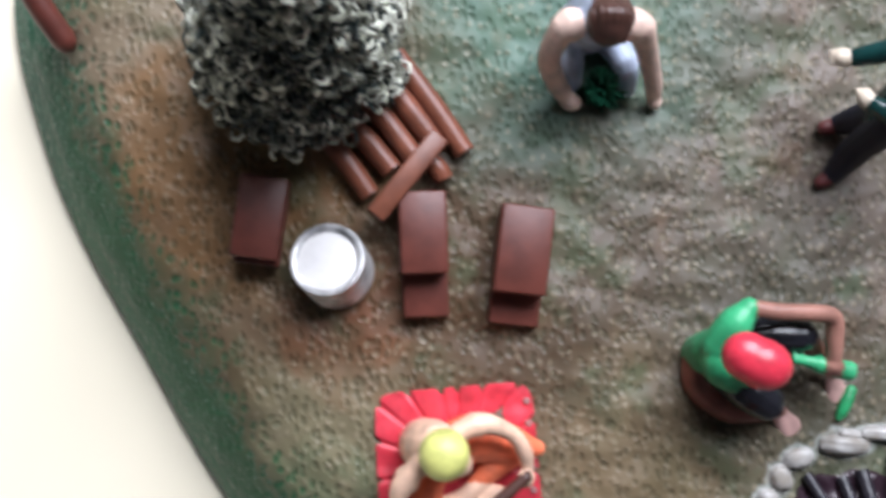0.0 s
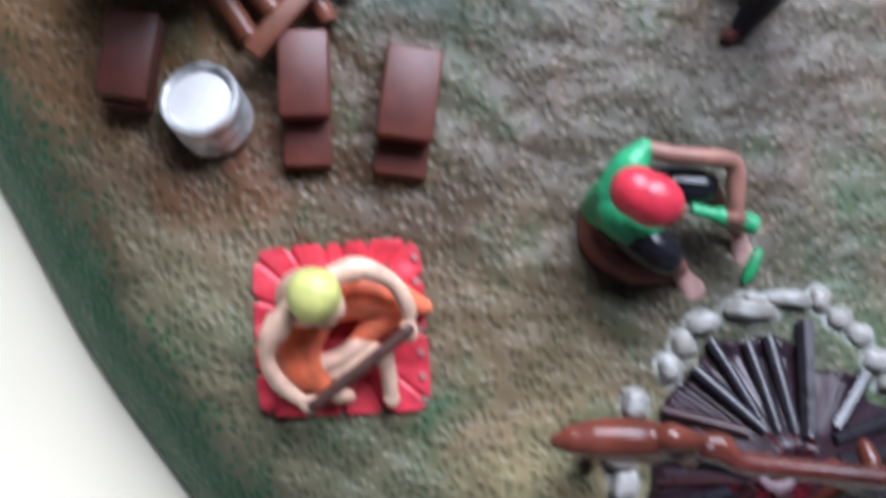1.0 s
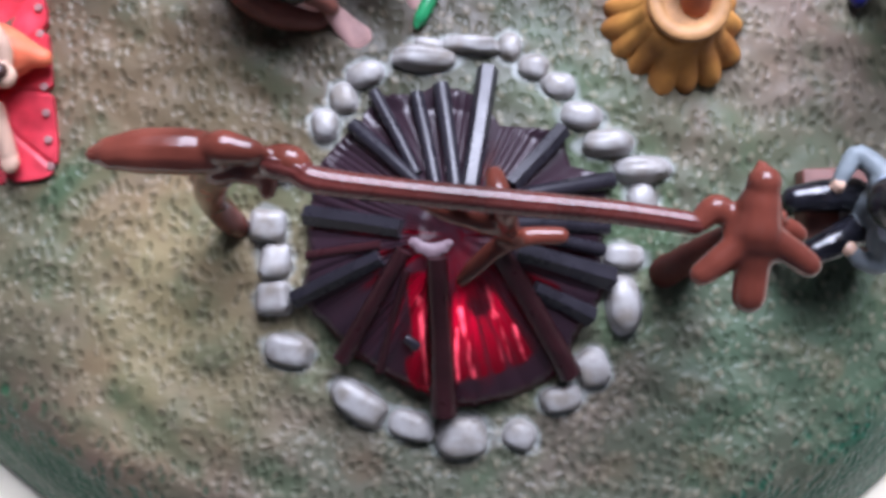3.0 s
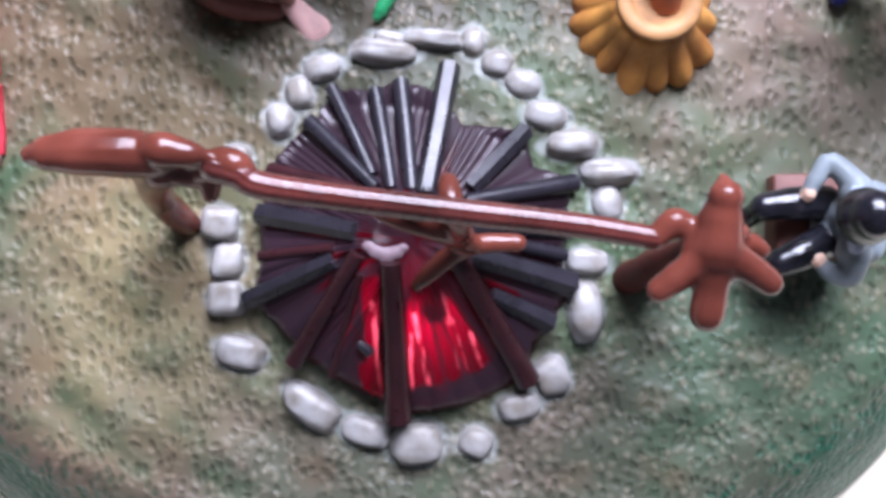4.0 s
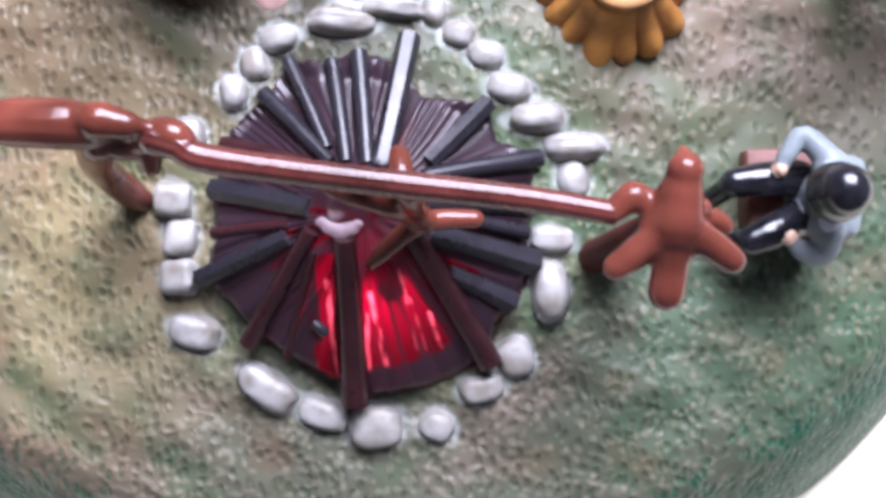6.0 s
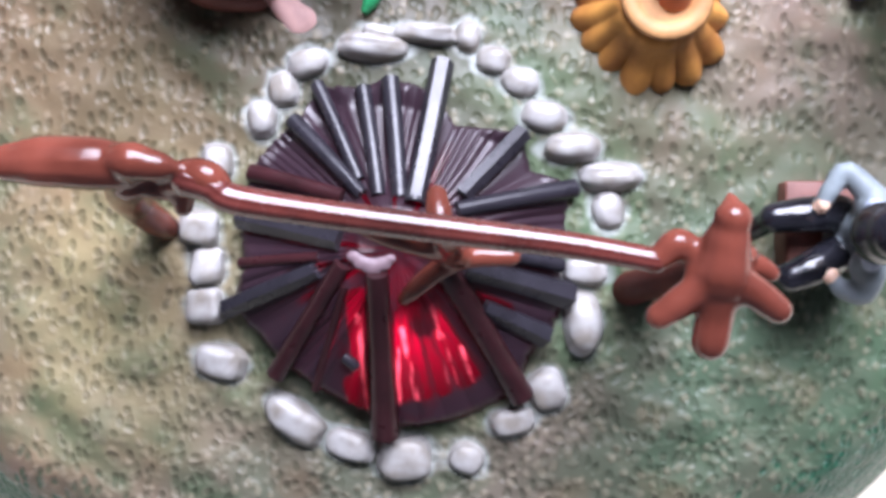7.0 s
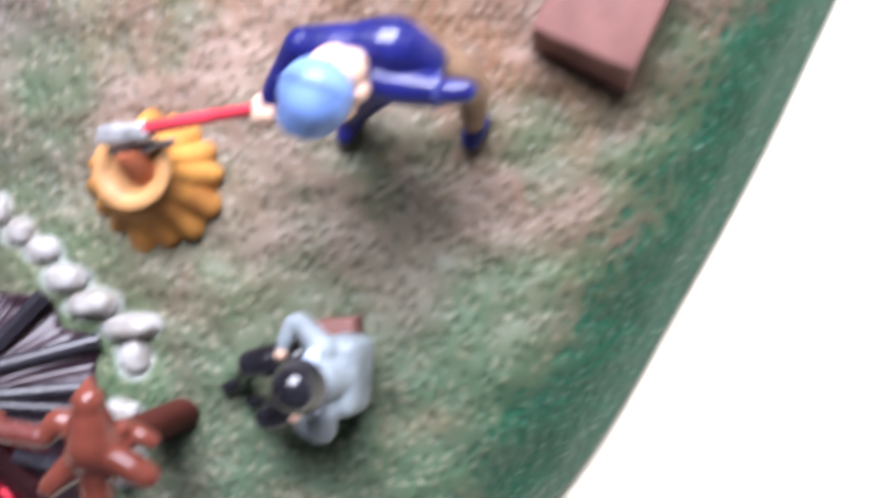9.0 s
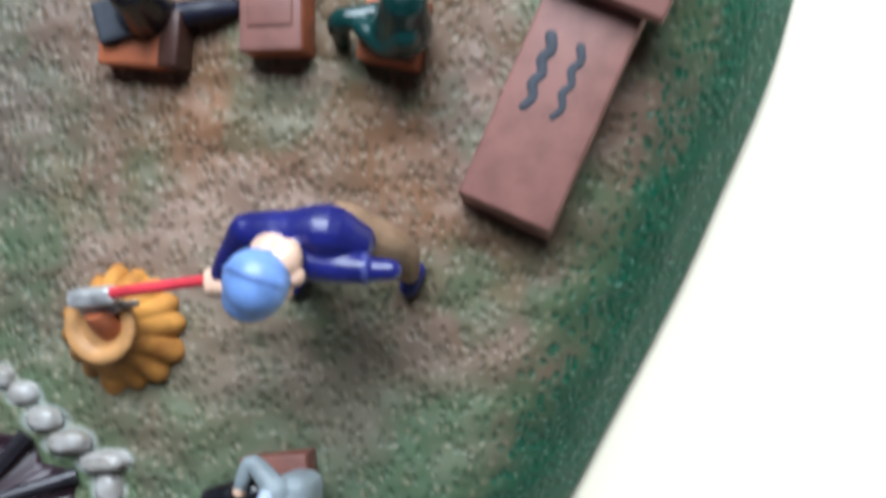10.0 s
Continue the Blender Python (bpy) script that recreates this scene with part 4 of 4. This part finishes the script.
    wave((189.2, 62.6, 0), (184.4, 52.2, 0), 0.88)
    wave((193.6, 60.4, 0), (188.8, 50.2, 0), 0.68)


crate()


def stool(c, size, rz, colour, label, inset=False):
    z = ground_z(c[0], c[1], False)
    st = thing("stool", (c[0], c[1], z), label, "stool", "block stools")
    bm = bmesh.new()
    box(bm, (c[0], c[1], z + size[2] / 2 - 0.6), (size[0], size[1], size[2] + 1.2), rz, bevel=0.4)
    part("block", bm, colour, st)
    if colour == RUST:
        bm = bmesh.new()
        box(bm, (c[0], c[1], z + size[2] + 0.15), (size[0] - 0.3, size[1] - 0.3, 0.5), rz, bevel=0.2)
        part("top", bm, PINKWOOD if inset else RUST, st)
    if inset:
        bm = bmesh.new()
        box(bm, (c[0], c[1] + 1, z + size[2] + 0.4), (size[0] * 0.72, size[1] * 0.62, 0.9), rz, bevel=0.3)
        part("panel", bm, PINKWOOD, st)


stool((140.6, -7.2), (11.5, 12.6, 5.0), 3, DULLWOOD, "dull red-brown block stool under the grey-jacketed figurine")
stool((122.0, 67.6), (11.5, 8.5, 5.0), -8, RUST, "rust-orange block stool under a dark seated figurine")


def side_board():
    bm = bmesh.new()
    box(bm, (128.6, 67.0, 4.6), (3.4, 9.0, 9.0), -8, bevel=0.4)
    single("board", bm, HAIR, (128.6, 67, 0), "upright dark brown board beside a rust-orange stool", "board")


side_board()
stool((145.8, 71.0), (10.4, 15.0, 6.0), -3, RUST, "pinkish-topped rust-orange block stool with a raised panel", True)
stool((164.2, 66.0), (9.5, 11.0, 5.5), -14, RUST, "rust-orange block stool under the green figurine")


# ---- blanket ----
CREASES = (-2.75, -2.4, -2.1, -1.72, -1.5, -1.2, -0.85, -0.5, 0.1, 0.75, 1.15, 1.6, 1.95, 2.3, 2.7, 3.05)


def blanket():
    bm = bmesh.new()
    n = 96
    corners = [Vector(c) for c in ((-10.8, 23.4), (18.0, 26.3), (21.2, -3.9), (-8.8, -5.8))]
    grid = []
    for j in range(n + 1):
        row = []
        for i in range(n + 1):
            u, v = i / n, j / n
            p = corners[0].lerp(corners[1], u).lerp(corners[3].lerp(corners[2], u), v)
            c = Vector((u - 0.5, v - 0.5))
            a = math.atan2(c.y, c.x)
            far = max(abs(c.x), abs(c.y)) * 2
            crease = max(max(0.0, 1 - abs((a - k + math.pi) % (2 * math.pi) - math.pi) / (0.035 + 0.02 * ((k * 7) % 1))) for k in CREASES)
            p = p - (p - Vector((4.9, 10))).normalized() * 1.6 * (abs(c.x * 2) * abs(c.y * 2)) ** 8
            p = p - (p - Vector((4.9, 10))).normalized() * far ** 24 * 1.5 * crease
            z = ground_z(p.x, p.y, False) + 0.9 - 0.55 * crease * min(1, far * 1.2) + 0.3 * noise.noise((p.x * 0.3, p.y * 0.3, 9)) + 0.25 * math.sin(a * 9) * far
            row.append(bm.verts.new((p.x, p.y, z)))
        grid.append(row)
    for j in range(n):
        for i in range(n):
            bm.faces.new((grid[j][i], grid[j][i + 1], grid[j + 1][i + 1], grid[j + 1][i]))
    bmesh.ops.recalc_face_normals(bm, faces=bm.faces[:])
    made = bmesh.ops.extrude_face_region(bm, geom=bm.faces[:])
    for v in made["geom"]:
        if isinstance(v, bmesh.types.BMVert):
            v.co.z -= 1.4
    bl = thing("blanket", (5, 10, ground_z(5, 10)), "bright red creased picnic blanket with grey dots", "blanket")
    cloth = part("cloth", bm, RED, bl)
    for k in range(7):
        bm = bmesh.new()
        x, y = 17.6 + 0.42 * k, 22.6 - 4.1 * k
        lathe(bm, (x - 0.4, y, ground_z(x, y, False) + 0.9), [(0.68, 0), (0.62, 0.3), (0.3, 0.35)], segs=10)
        part("dot", bm, mat("grey_dot_paint", (0.34, 0.17, 0.16), 0.5) if k == 0 else bpy.data.materials["grey_dot_paint"], cloth, "small grey dot")


blanket()


# ---- figurines: each one moulded piece ----
def figurine(name, label, mats, base, build):
    bm = bmesh.new()
    build(bm)
    return single(name, mould(bm, 0.3, 3), mats, base, label, "figurine", "camp figurines")


def reclining(bm):
    ball(bm, (0.2, 15.4, 20.0), (4.3, 4.4, 3.9), 1, segs=28)
    for k in range(5):
        a = -1.5 + k * 0.42
        ball(bm, (0.2 + 3.6 * math.cos(a), 15.4 + 3.6 * math.sin(a), 19.4 + 0.8 * math.sin(k * 1.7)), 0.8, 1, segs=10)
    ball(bm, (2.9, 13.9, 18.0), (2.3, 2.6, 2.4), 0)
    ball(bm, (4.4, 12.8, 17.4), (0.8, 0.8, 0.7), 0)
    tube(bm, [(-1.6, 14.8, 3), (-1.2, 15.2, 9), (-0.2, 15.8, 13.4)], [4.8, 5.0, 4.4], 0, segs=16)
    ball(bm, (1.8, 13.0, 12.2), (2.8, 3.0, 1.8), 0)
    ball(bm, (-5.4, 10.4, 14.0), (2.3, 2.6, 2.4), 0)
    ball(bm, (6.0, 19.7, 14.8), (2.6, 2.2, 2.3), 0)
    tube(bm, [(-3.4, 13, 15), (-6.2, 9.4, 14.2), (-7.0, 5.2, 12.2), (-5.0, 1.2, 10.0), (-0.8, -2.0, 9)], [1.9, 1.95, 1.35, 1.5, 1.05], 0)
    ball(bm, (0.2, -2.3, 9.4), (1.9, 1.35, 1.4), 0, 20)
    tube(bm, [(-0.4, -1.4, 10.2), (1.2, -1.2, 10.7)], [0.7, 0.6], 0)
    tube(bm, [(3.0, 18.4, 15.4), (7.2, 20.0, 15), (12.6, 18.0, 13.2), (15.4, 14.2, 11), (16.0, 11.4, 10)], [1.9, 1.95, 1.4, 1.5, 1.05], 0)
    ball(bm, (15.9, 9.8, 9.6), (1.6, 1.9, 1.4), 0)
    tube(bm, [(15.0, 10.6, 10.6), (14.4, 9.4, 10.9)], [0.7, 0.6], 0)
    tube(bm, [(0.8, -2.2, 10.6), (8.4, 4.0, 10.8), (15.6, 10.1, 11)], [1.1, 1.15, 1.1], 3)
    tube(bm, [(-0.6, 11.5, 4), (-2.4, 7, 5), (-1.6, 3.4, 4.6), (1.0, 1.2, 3.4)], [4.0, 4.2, 3.7, 2.6], 2)
    tube(bm, [(2.5, 14.6, 4.4), (7.5, 16.2, 5.4), (13.0, 15.2, 5.2), (18.8, 14.2, 4)], [4.0, 4.7, 3.8, 1.6], 2)
    tube(bm, [(15.4, 14.0, 4.6), (10.4, 10.4, 4.6), (7.6, 8.0, 4.4)], [2.6, 2.2, 1.5], 2)
    tube(bm, [(9.6, 9.2, 4.4), (5.4, 5.6, 4.6), (1.4, 4.0, 4.2)], [1.7, 1.6, 1.6], 0)
    tube(bm, [(4.4, 2.4, 3.6), (8.6, 4.4, 4.2), (11.8, 6.2, 4.6), (13.0, 3.4, 4.0), (13.7, -0.6, 2.0)], [1.5, 1.6, 1.7, 1.5, 1.4], 0)
    ball(bm, (13.9, -1.6, 1.9), (1.5, 1.9, 1.2), 0)
    tube(bm, [(1.6, 0.4, 3), (4.6, -1.2, 2.2), (6.6, -1.4, 1.8)], [1.7, 1.5, 1.2], 0)


figurine("figurine", "bare-chested blond figurine in orange shorts on a red blanket", [SKIN, YELLOW, ORANGE, HAIR], (0, 12, 1), reclining)


def red_cap(bm):
    ball(bm, (51.6, 31.1, 27.2), (5.0, 4.3, 3.9), 1, -18, segs=28)
    ball(bm, (49.3, 32.3, 26.7), (4.4, 4.1, 3.5), 1, -16, segs=28)
    ball(bm, (55.2, 29.8, 24.4), (2.4, 1.8, 2.2), 0)
    ball(bm, (56.9, 29.0, 23.8), (0.9, 0.7, 0.8), 0)
    tube(bm, [(49.8, 31.4, 4), (49.4, 32.4, 11), (50.2, 33.6, 16)], [3.9, 4.1, 3.6], 2, segs=16)
    tube(bm, [(48.2, 33.4, 16), (50.4, 37.2, 18.2), (52.6, 40.2, 19.2)], [3.0, 3.2, 1.9], 2)
    tube(bm, [(48.6, 33.0, 15.6), (48.6, 29.6, 15.4), (51.2, 27.4, 14.6)], [3.0, 2.8, 2.2], 2)
    tube(bm, [(50.6, 29.4, 16.0), (53.6, 28.2, 15.8), (56.6, 28.6, 15.2)], [2.3, 1.9, 1.3], 2)
    tube(bm, [(52.8, 40.3, 19.4), (58, 39.6, 19.2), (66.0, 39.4, 18.4), (68.8, 38.4, 17.6), (69.4, 35.0, 16.4), (69.8, 31.6, 15.4)], [1.5, 1.55, 1.6, 1.6, 1.7, 1.5], 0)
    ball(bm, (69.9, 30.2, 15.2), (1.8, 1.7, 1.5), 0)
    for k in range(3):
        tube(bm, [(68.8 + k * 1.0, 30.0, 15.9), (68.9 + k * 1.0, 28.6, 15.0)], [0.55, 0.5], 0, segs=8)
    tube(bm, [(53, 35.0, 11), (59.4, 35.6, 13.2), (64.6, 35.4, 13.8)], [3.2, 3.4, 3.0], 3)
    tube(bm, [(51.6, 28.6, 10), (55, 25.8, 12.6), (58.2, 23.6, 13.0)], [3.4, 3.9, 3.5], 3)
    tube(bm, [(66.4, 34.8, 12.5), (70.6, 31.2, 9), (74.0, 28.6, 6.6)], [2.0, 1.6, 1.3], 5)
    tube(bm, [(74.0, 29.0, 7.0), (75.2, 26.2, 4.6), (76.6, 23.6, 3.4)], [1.0, 1.9, 2.5], 4, squash=0.5)
    tube(bm, [(59.6, 23.0, 11), (61.6, 22.4, 9.4), (63.0, 21.6, 8)], [2.0, 1.7, 1.4], 5)
    tube(bm, [(62.8, 21.8, 7.4), (64.8, 19.8, 5.2), (67.0, 17.9, 3.6)], [1.1, 1.9, 2.5], 4, squash=0.55)
    tube(bm, [(48.6, 30.4, 6), (49.4, 26.0, 5), (54.4, 22.0, 5.2), (61.0, 20.8, 4.6)], [3.2, 3.4, 3.0, 1.9], 5)
    tube(bm, [(62.6, 31.4, 14), (64.8, 31.0, 14)], [1.0, 1.0], 2, flat=True)
    tube(bm, [(64.6, 31.0, 14), (66.6, 30.6, 14), (68.0, 30.3, 14), (74.0, 29.0, 14)], [0.9, 1.2, 1.75, 1.85], 2, flat=True)


figurine("figurine", "crouching figurine in red cap, green shirt and black shorts", [TAN, REDCAP, GREEN, BLACK, FOOT, DUSK], (52, 30, 2), red_cap)


def chopper(bm):
    ball(bm, (149.4, 28.0, 31.8), (4.6, 4.7, 3.9), 1, 20, segs=28)
    ball(bm, (148.7, 26.4, 31.2), (4.5, 3.7, 2.7), 1, 16, segs=28)
    tube(bm, [(145.5, 30.4, 33.4), (147.6, 29.8, 35.2), (150.0, 28.9, 35.8), (152.6, 27.8, 34.6), (153.6, 27.2, 33.2)], 0.26, 4, segs=8)
    ball(bm, (153.0, 31.0, 29.6), (2.4, 2.8, 2.4), 0)
    ball(bm, (150.2, 32.6, 28.4), (2.6, 1.8, 1.8), 0)
    ball(bm, (154.4, 28.4, 29.2), (1.1, 1.4, 1.3), 0, -20)
    ball(bm, (151.8, 26.8, 28.6), (1.8, 1.8, 1.8), 0)
    tube(bm, [(146.2, 35.0, 24.6), (151.6, 34.6, 25.0), (157.4, 34.2, 24.6), (160.8, 32.8, 22.6)], [2.9, 3.2, 4.2, 3.2], 2, segs=16)
    ball(bm, (152.4, 32.0, 24.6), (5.0, 3.2, 2.6), 2)
    tube(bm, [(153.6, 30.6, 25.6), (158.0, 29.6, 24.8), (162.6, 28.8, 24.0)], [2.7, 2.4, 2.1], 2, segs=16)
    # paler navy ring round the cuff
    tube(bm, [(162.3, 28.85, 24.05), (162.9, 28.8, 23.95)], [2.3, 2.3], 5, segs=16, flat=True)
    tube(bm, [(163.0, 28.8, 24.0), (166.2, 28.6, 23.6)], [1.8, 1.55], 2, segs=16)
    tube(bm, [(146.0, 35.2, 25.0), (142.8, 32.0, 22.8), (140.6, 29.6, 21.2)], [2.6, 2.1, 1.8], 2)
    ball(bm, (139.2, 28.6, 20.6), (1.7, 1.9, 1.7), 0)
    for k in range(3):
        tube(bm, [(138.2 + k * 0.95, 29.4, 21.6), (138.4 + k * 0.95, 27.2, 21.9), (138.6 + k * 0.95, 26.2, 20.6)], [0.55, 0.6, 0.5], 0, segs=8)
    ball(bm, (146.8, 29.4, 22.2), (1.7, 1.5, 1.5), 0)
    tube(bm, [(158.4, 35.4, 19.6), (162.0, 33.2, 15.8), (165.0, 31.2, 10), (164.6, 28.8, 5), (164.0, 27.6, 1.5)], [3.5, 3.2, 2.3, 2.0, 1.8], 3)
    tube(bm, [(158.8, 33.6, 18.5), (153.4, 32.0, 11.5), (147.8, 29.6, 5), (145.4, 28.2, 0.5)], [3.6, 2.7, 2.0, 1.8], 2)
    z = ground_z(163, 26)
    tube(bm, [(164.2, 27.6, z + 1.6), (163.2, 25.2, z + 1.3)], [2.1, 1.7], 2)
    z = ground_z(145, 26)
    tube(bm, [(145.8, 28.6, z + 1.4), (144.8, 26.2, z + 1.1)], [1.9, 1.5], 2)


figurine("figurine", "figurine in glossy navy coat and light-blue cap chopping wood", [SKIN, CAPBLUE, NAVY, KHAKI, CAPSEAM, NAVYEDGE], (154, 30, -2), chopper)


def grey_sitter(bm):
    ball(bm, (142.2, -8.5, 21.0), (3.2, 3.3, 3.0), 1, segs=28)
    lathe(bm, (142.0, -8.5, 19.4), [(0.5, -0.4), (3.7, -1.3), (4.0, -0.9), (3.75, 0.1), (3.3, 1.2), (0.5, 2.0)], 1, 32)
    ball(bm, (141.6, -8.5, 17.6), (2.6, 2.6, 2.6), 0)
    tube(bm, [(143.6, -8.2, 4), (144.6, -8.0, 9), (143.6, -8.4, 13.4)], [3.9, 4.0, 3.2], 2, segs=16)
    ball(bm, (143.4, -4.6, 12.4), (2.5, 2.7, 2.3), 2)
    ball(bm, (143.2, -12.6, 12.0), (2.5, 2.6, 2.3), 2)
    box(bm, (145.6, -8.3, 8.4), (6.2, 11.6, 8.8), -6, 2, 2.2, ry=-8, segs=3)
    tube(bm, [(142.6, -5.2, 14.6), (142.2, -8.6, 15.6), (142.6, -12.0, 14.4)], [1.2, 1.5, 1.2], 3)
    tube(bm, [(143.4, -4.0, 12.6), (140.0, -0.4, 11.8), (138.2, -2.6, 11.4), (137.4, -4.2, 11)], [2.0, 1.5, 1.3, 1.1], 2)
    ball(bm, (137.2, -4.8, 11.2), (1.0, 1.1, 1.0), 0)
    tube(bm, [(143.4, -13.2, 12.4), (143.0, -16.0, 11), (140.6, -15.6, 10.4), (139.6, -14.6, 10.2)], [2.0, 1.7, 1.4, 1.1], 2)
    ball(bm, (139.0, -14.0, 10.4), (1.0, 1.1, 1.0), 0)
    tube(bm, [(141, -5.4, 6.6), (136, -6.0, 8.6), (131.8, -6.6, 8.8)], [2.6, 2.5, 2.1], 1)
    tube(bm, [(131.8, -6.6, 8.8), (129.0, -9.0, 4), (127.6, -10.2, 1.8), (125.2, -11.2, 1.4)], [1.7, 1.4, 1.2, 1.1], 1)
    tube(bm, [(141, -11, 6.6), (137.6, -12.8, 8.6), (134.2, -14.4, 8.8)], [2.6, 2.5, 2.1], 1)
    tube(bm, [(134.2, -14.4, 8.8), (132.4, -14.0, 4), (131.0, -13.6, 1.6), (128.8, -13.2, 1.2)], [1.7, 1.4, 1.2, 1.1], 1)


figurine("figurine", "seated figurine in grey jacket, black hat and black trousers", [SKIN, BLACK, GREY, PALEBLUE], (143, -8, 0), grey_sitter)


def kneeler(bm):
    ball(bm, (25.2, 86.4, 28.8), (3.8, 4.3, 3.8), 1)
    for k in range(7):
        w = (k - 3) / 3.4
        tube(bm, [(25.2 + 3.0 * w, 89.6, 30.0), (25.2 + 3.7 * w, 86.6, 29.2 + 3.7 * math.sqrt(1 - w * w)), (25.2 + 2.6 * w, 82.8, 29.6)], [0.4, 0.62, 0.4], 1, segs=8)
    tube(bm, [(27, 92, 5), (26.6, 91, 14), (25.8, 88.6, 22)], [5.4, 5.2, 4.4], 2, segs=16)
    ball(bm, (20.4, 87.4, 22), (3.0, 3.0, 2.8), 0)
    ball(bm, (31.4, 87.8, 22), (3.0, 3.0, 2.8), 0)
    tube(bm, [(19.2, 87, 22), (18.0, 83.2, 16), (20.8, 80.4, 9), (23.4, 78.6, 5)], [2.4, 2.1, 1.9, 1.6], 0)
    ball(bm, (24.6, 77.8, 4.4), (2.2, 1.7, 1.7), 0)
    tube(bm, [(32.8, 87.6, 22), (36.0, 84.6, 15), (38.8, 81.4, 9), (40.2, 79.6, 5)], [2.4, 2.0, 1.8, 1.6], 0)
    ball(bm, (40.6, 78.6, 4.2), (1.5, 1.7, 1.6), 0)
    tube(bm, [(24, 90, 6), (23.6, 85, 8), (24.6, 81.6, 4.5)], [3.2, 2.6, 2.0], 2)
    tube(bm, [(31, 90, 6), (33.6, 85, 8), (35.0, 81.0, 4.5)], [3.2, 2.6, 2.0], 2)


figurine("figurine", "kneeling brown-haired figurine in a pale-blue top", [PALESKIN, HAIR, PALEBLUE], (28, 85, 2), kneeler)


def green_coat(bm):
    za, zb = ground_z(74.6, 75), ground_z(74, 64.6)
    tube(bm, [(75.6, 75.0, za + 1.6), (73.4, 74.4, za + 1.3)], [1.7, 1.4], 1)
    tube(bm, [(75.2, 65.4, zb + 1.6), (73.2, 64.2, zb + 1.3)], [1.7, 1.4], 1)
    tube(bm, [(76.2, 75.2, za + 2), (78.2, 75.4, 10), (80.2, 75.4, 18)], [2.1, 3.0, 3.6], 2)
    tube(bm, [(75.4, 65.8, zb + 2), (77.4, 69.6, 9), (80.0, 73.4, 17)], [2.1, 3.0, 3.6], 2)
    tube(bm, [(80.6, 75, 15), (82.2, 78, 22), (83.2, 81, 29)], [4.6, 4.8, 4.2], 3, segs=16)
    ball(bm, (79.6, 80.6, 28.5), (2.6, 3.0, 2.6), 0)
    ball(bm, (83.6, 82.8, 37), (3.8, 3.8, 4.0), 4)
    tube(bm, [(81.2, 86.0, 27), (76.0, 84.8, 24), (71.4, 84.0, 21.4)], [2.6, 2.1, 1.8], 3)
    ball(bm, (69.2, 84.0, 20.8), (1.9, 1.7, 1.4), 0, 0)
    for k in range(4):
        tube(bm, [(68.6, 83.0 + 0.75 * k, 20.8), (67.2, 82.95 + 0.72 * k, 20.2)], [0.52, 0.42], 0, segs=8)
    tube(bm, [(82.2, 76.0, 27), (78.0, 73.6, 23), (74.8, 75.6, 21)], [2.6, 2.2, 1.8], 3)
    ball(bm, (73.4, 76.8, 20.6), (1.7, 1.8, 1.4), 0, 25)
    for k in range(4):
        tube(bm, [(72.2 + 0.75 * k, 77.2, 20.6), (71.9 + 0.72 * k, 78.6, 20.2)], [0.52, 0.42], 0, segs=8)


figurine("figurine", "standing figurine in dark-green coat and navy trousers", [CREAM, SHOE, DARKNAVY, DARKGREEN, HAIR], (78, 72, 2), green_coat)


def dark_sitter(bm):
    tube(bm, [(124, 70, 4), (125, 72, 9), (126, 73, 16)], [4.6, 4.6, 3.6], 0, segs=16)
    tube(bm, [(123, 72, 7), (119.4, 68.4, 7), (118.2, 66.6, 6)], [2.4, 2.0, 1.8], 1)
    box(bm, (121.0, 71.0, 9.5), (9, 7, 1.4), 12, 2, 0.4)
    tube(bm, [(128, 71, 6), (133.4, 71.5, 6), (138, 72, 4)], [2.4, 2.0, 1.6], 1)
    ball(bm, (126, 76, 20), (3.6, 3.6, 3.6), 3)


figurine("figurine", "seated figurine in dark clothes with a dark book", [BLACK, DARKNAVY, SLATE, HAIR], (124, 70, 2), dark_sitter)


def teal_sitter(bm):
    tube(bm, [(166.0, 66, 5.4), (166.8, 65, 10), (168.4, 67, 16)], [4.6, 4.7, 3.6], 0, segs=16)
    tube(bm, [(168.0, 62.6, 14), (164.4, 62.2, 11), (161.4, 64.6, 10.2), (159.6, 66.6, 9.6)], [2.1, 1.8, 1.6, 1.3], 0)
    tube(bm, [(164, 68, 7), (159.4, 67.4, 8.6), (156.4, 67.2, 8), (155.4, 65.6, 3), (154.8, 65.2, 0.4)], [2.4, 2.0, 1.9, 1.5, 1.3], 0)
    ball(bm, (169.4, 72, 21), (3.6, 3.6, 3.6), 1)


figurine("figurine", "seated figurine in glossy dark teal-green clothes", [DARKGREEN, HAIR], (166, 66, 2), teal_sitter)


# ---- small things ----
def bottle():
    bm = bmesh.new()
    z = ground_z(77, 22.6)
    tube(bm, [(78.4, 25.0, z + 0.9), (77.5, 23.0, z + 0.9), (76.6, 21.0, z + 0.9), (76.0, 19.9, z + 0.8)], [1.0, 1.2, 1.1, 0.7])
    single("bottle", bm, mat("bottle_green_paint", (0.03, 0.30, 0.11), 0.3), (77, 22.6, z), "small green bottle lying on the turf", "bottle")


bottle()


def shrub():
    bm = bmesh.new()
    rnd = random.Random(8)
    z = ground_z(31, 80)
    for i in range(150):
        a, h = rnd.random() * 6.283, rnd.random()
        r = 3.0 * math.sqrt(rnd.random())
        x, y = 30.4 + r * math.cos(a), 80.2 + r * math.sin(a)
        p = Vector((x, y, z + h * 5))
        tube(bm, [p, p + Vector((math.cos(a) * 1.2, math.sin(a) * 1.2, 0.8 + rnd.random()))], [0.55, 0.2], segs=4, per=1)
    single("shrub", bm, mat("deep_green_leaves", (0.012, 0.085, 0.045), 0.35, spread=0.3), (31, 80, z), "small glossy deep-green leafy shrub", "shrub")


shrub()
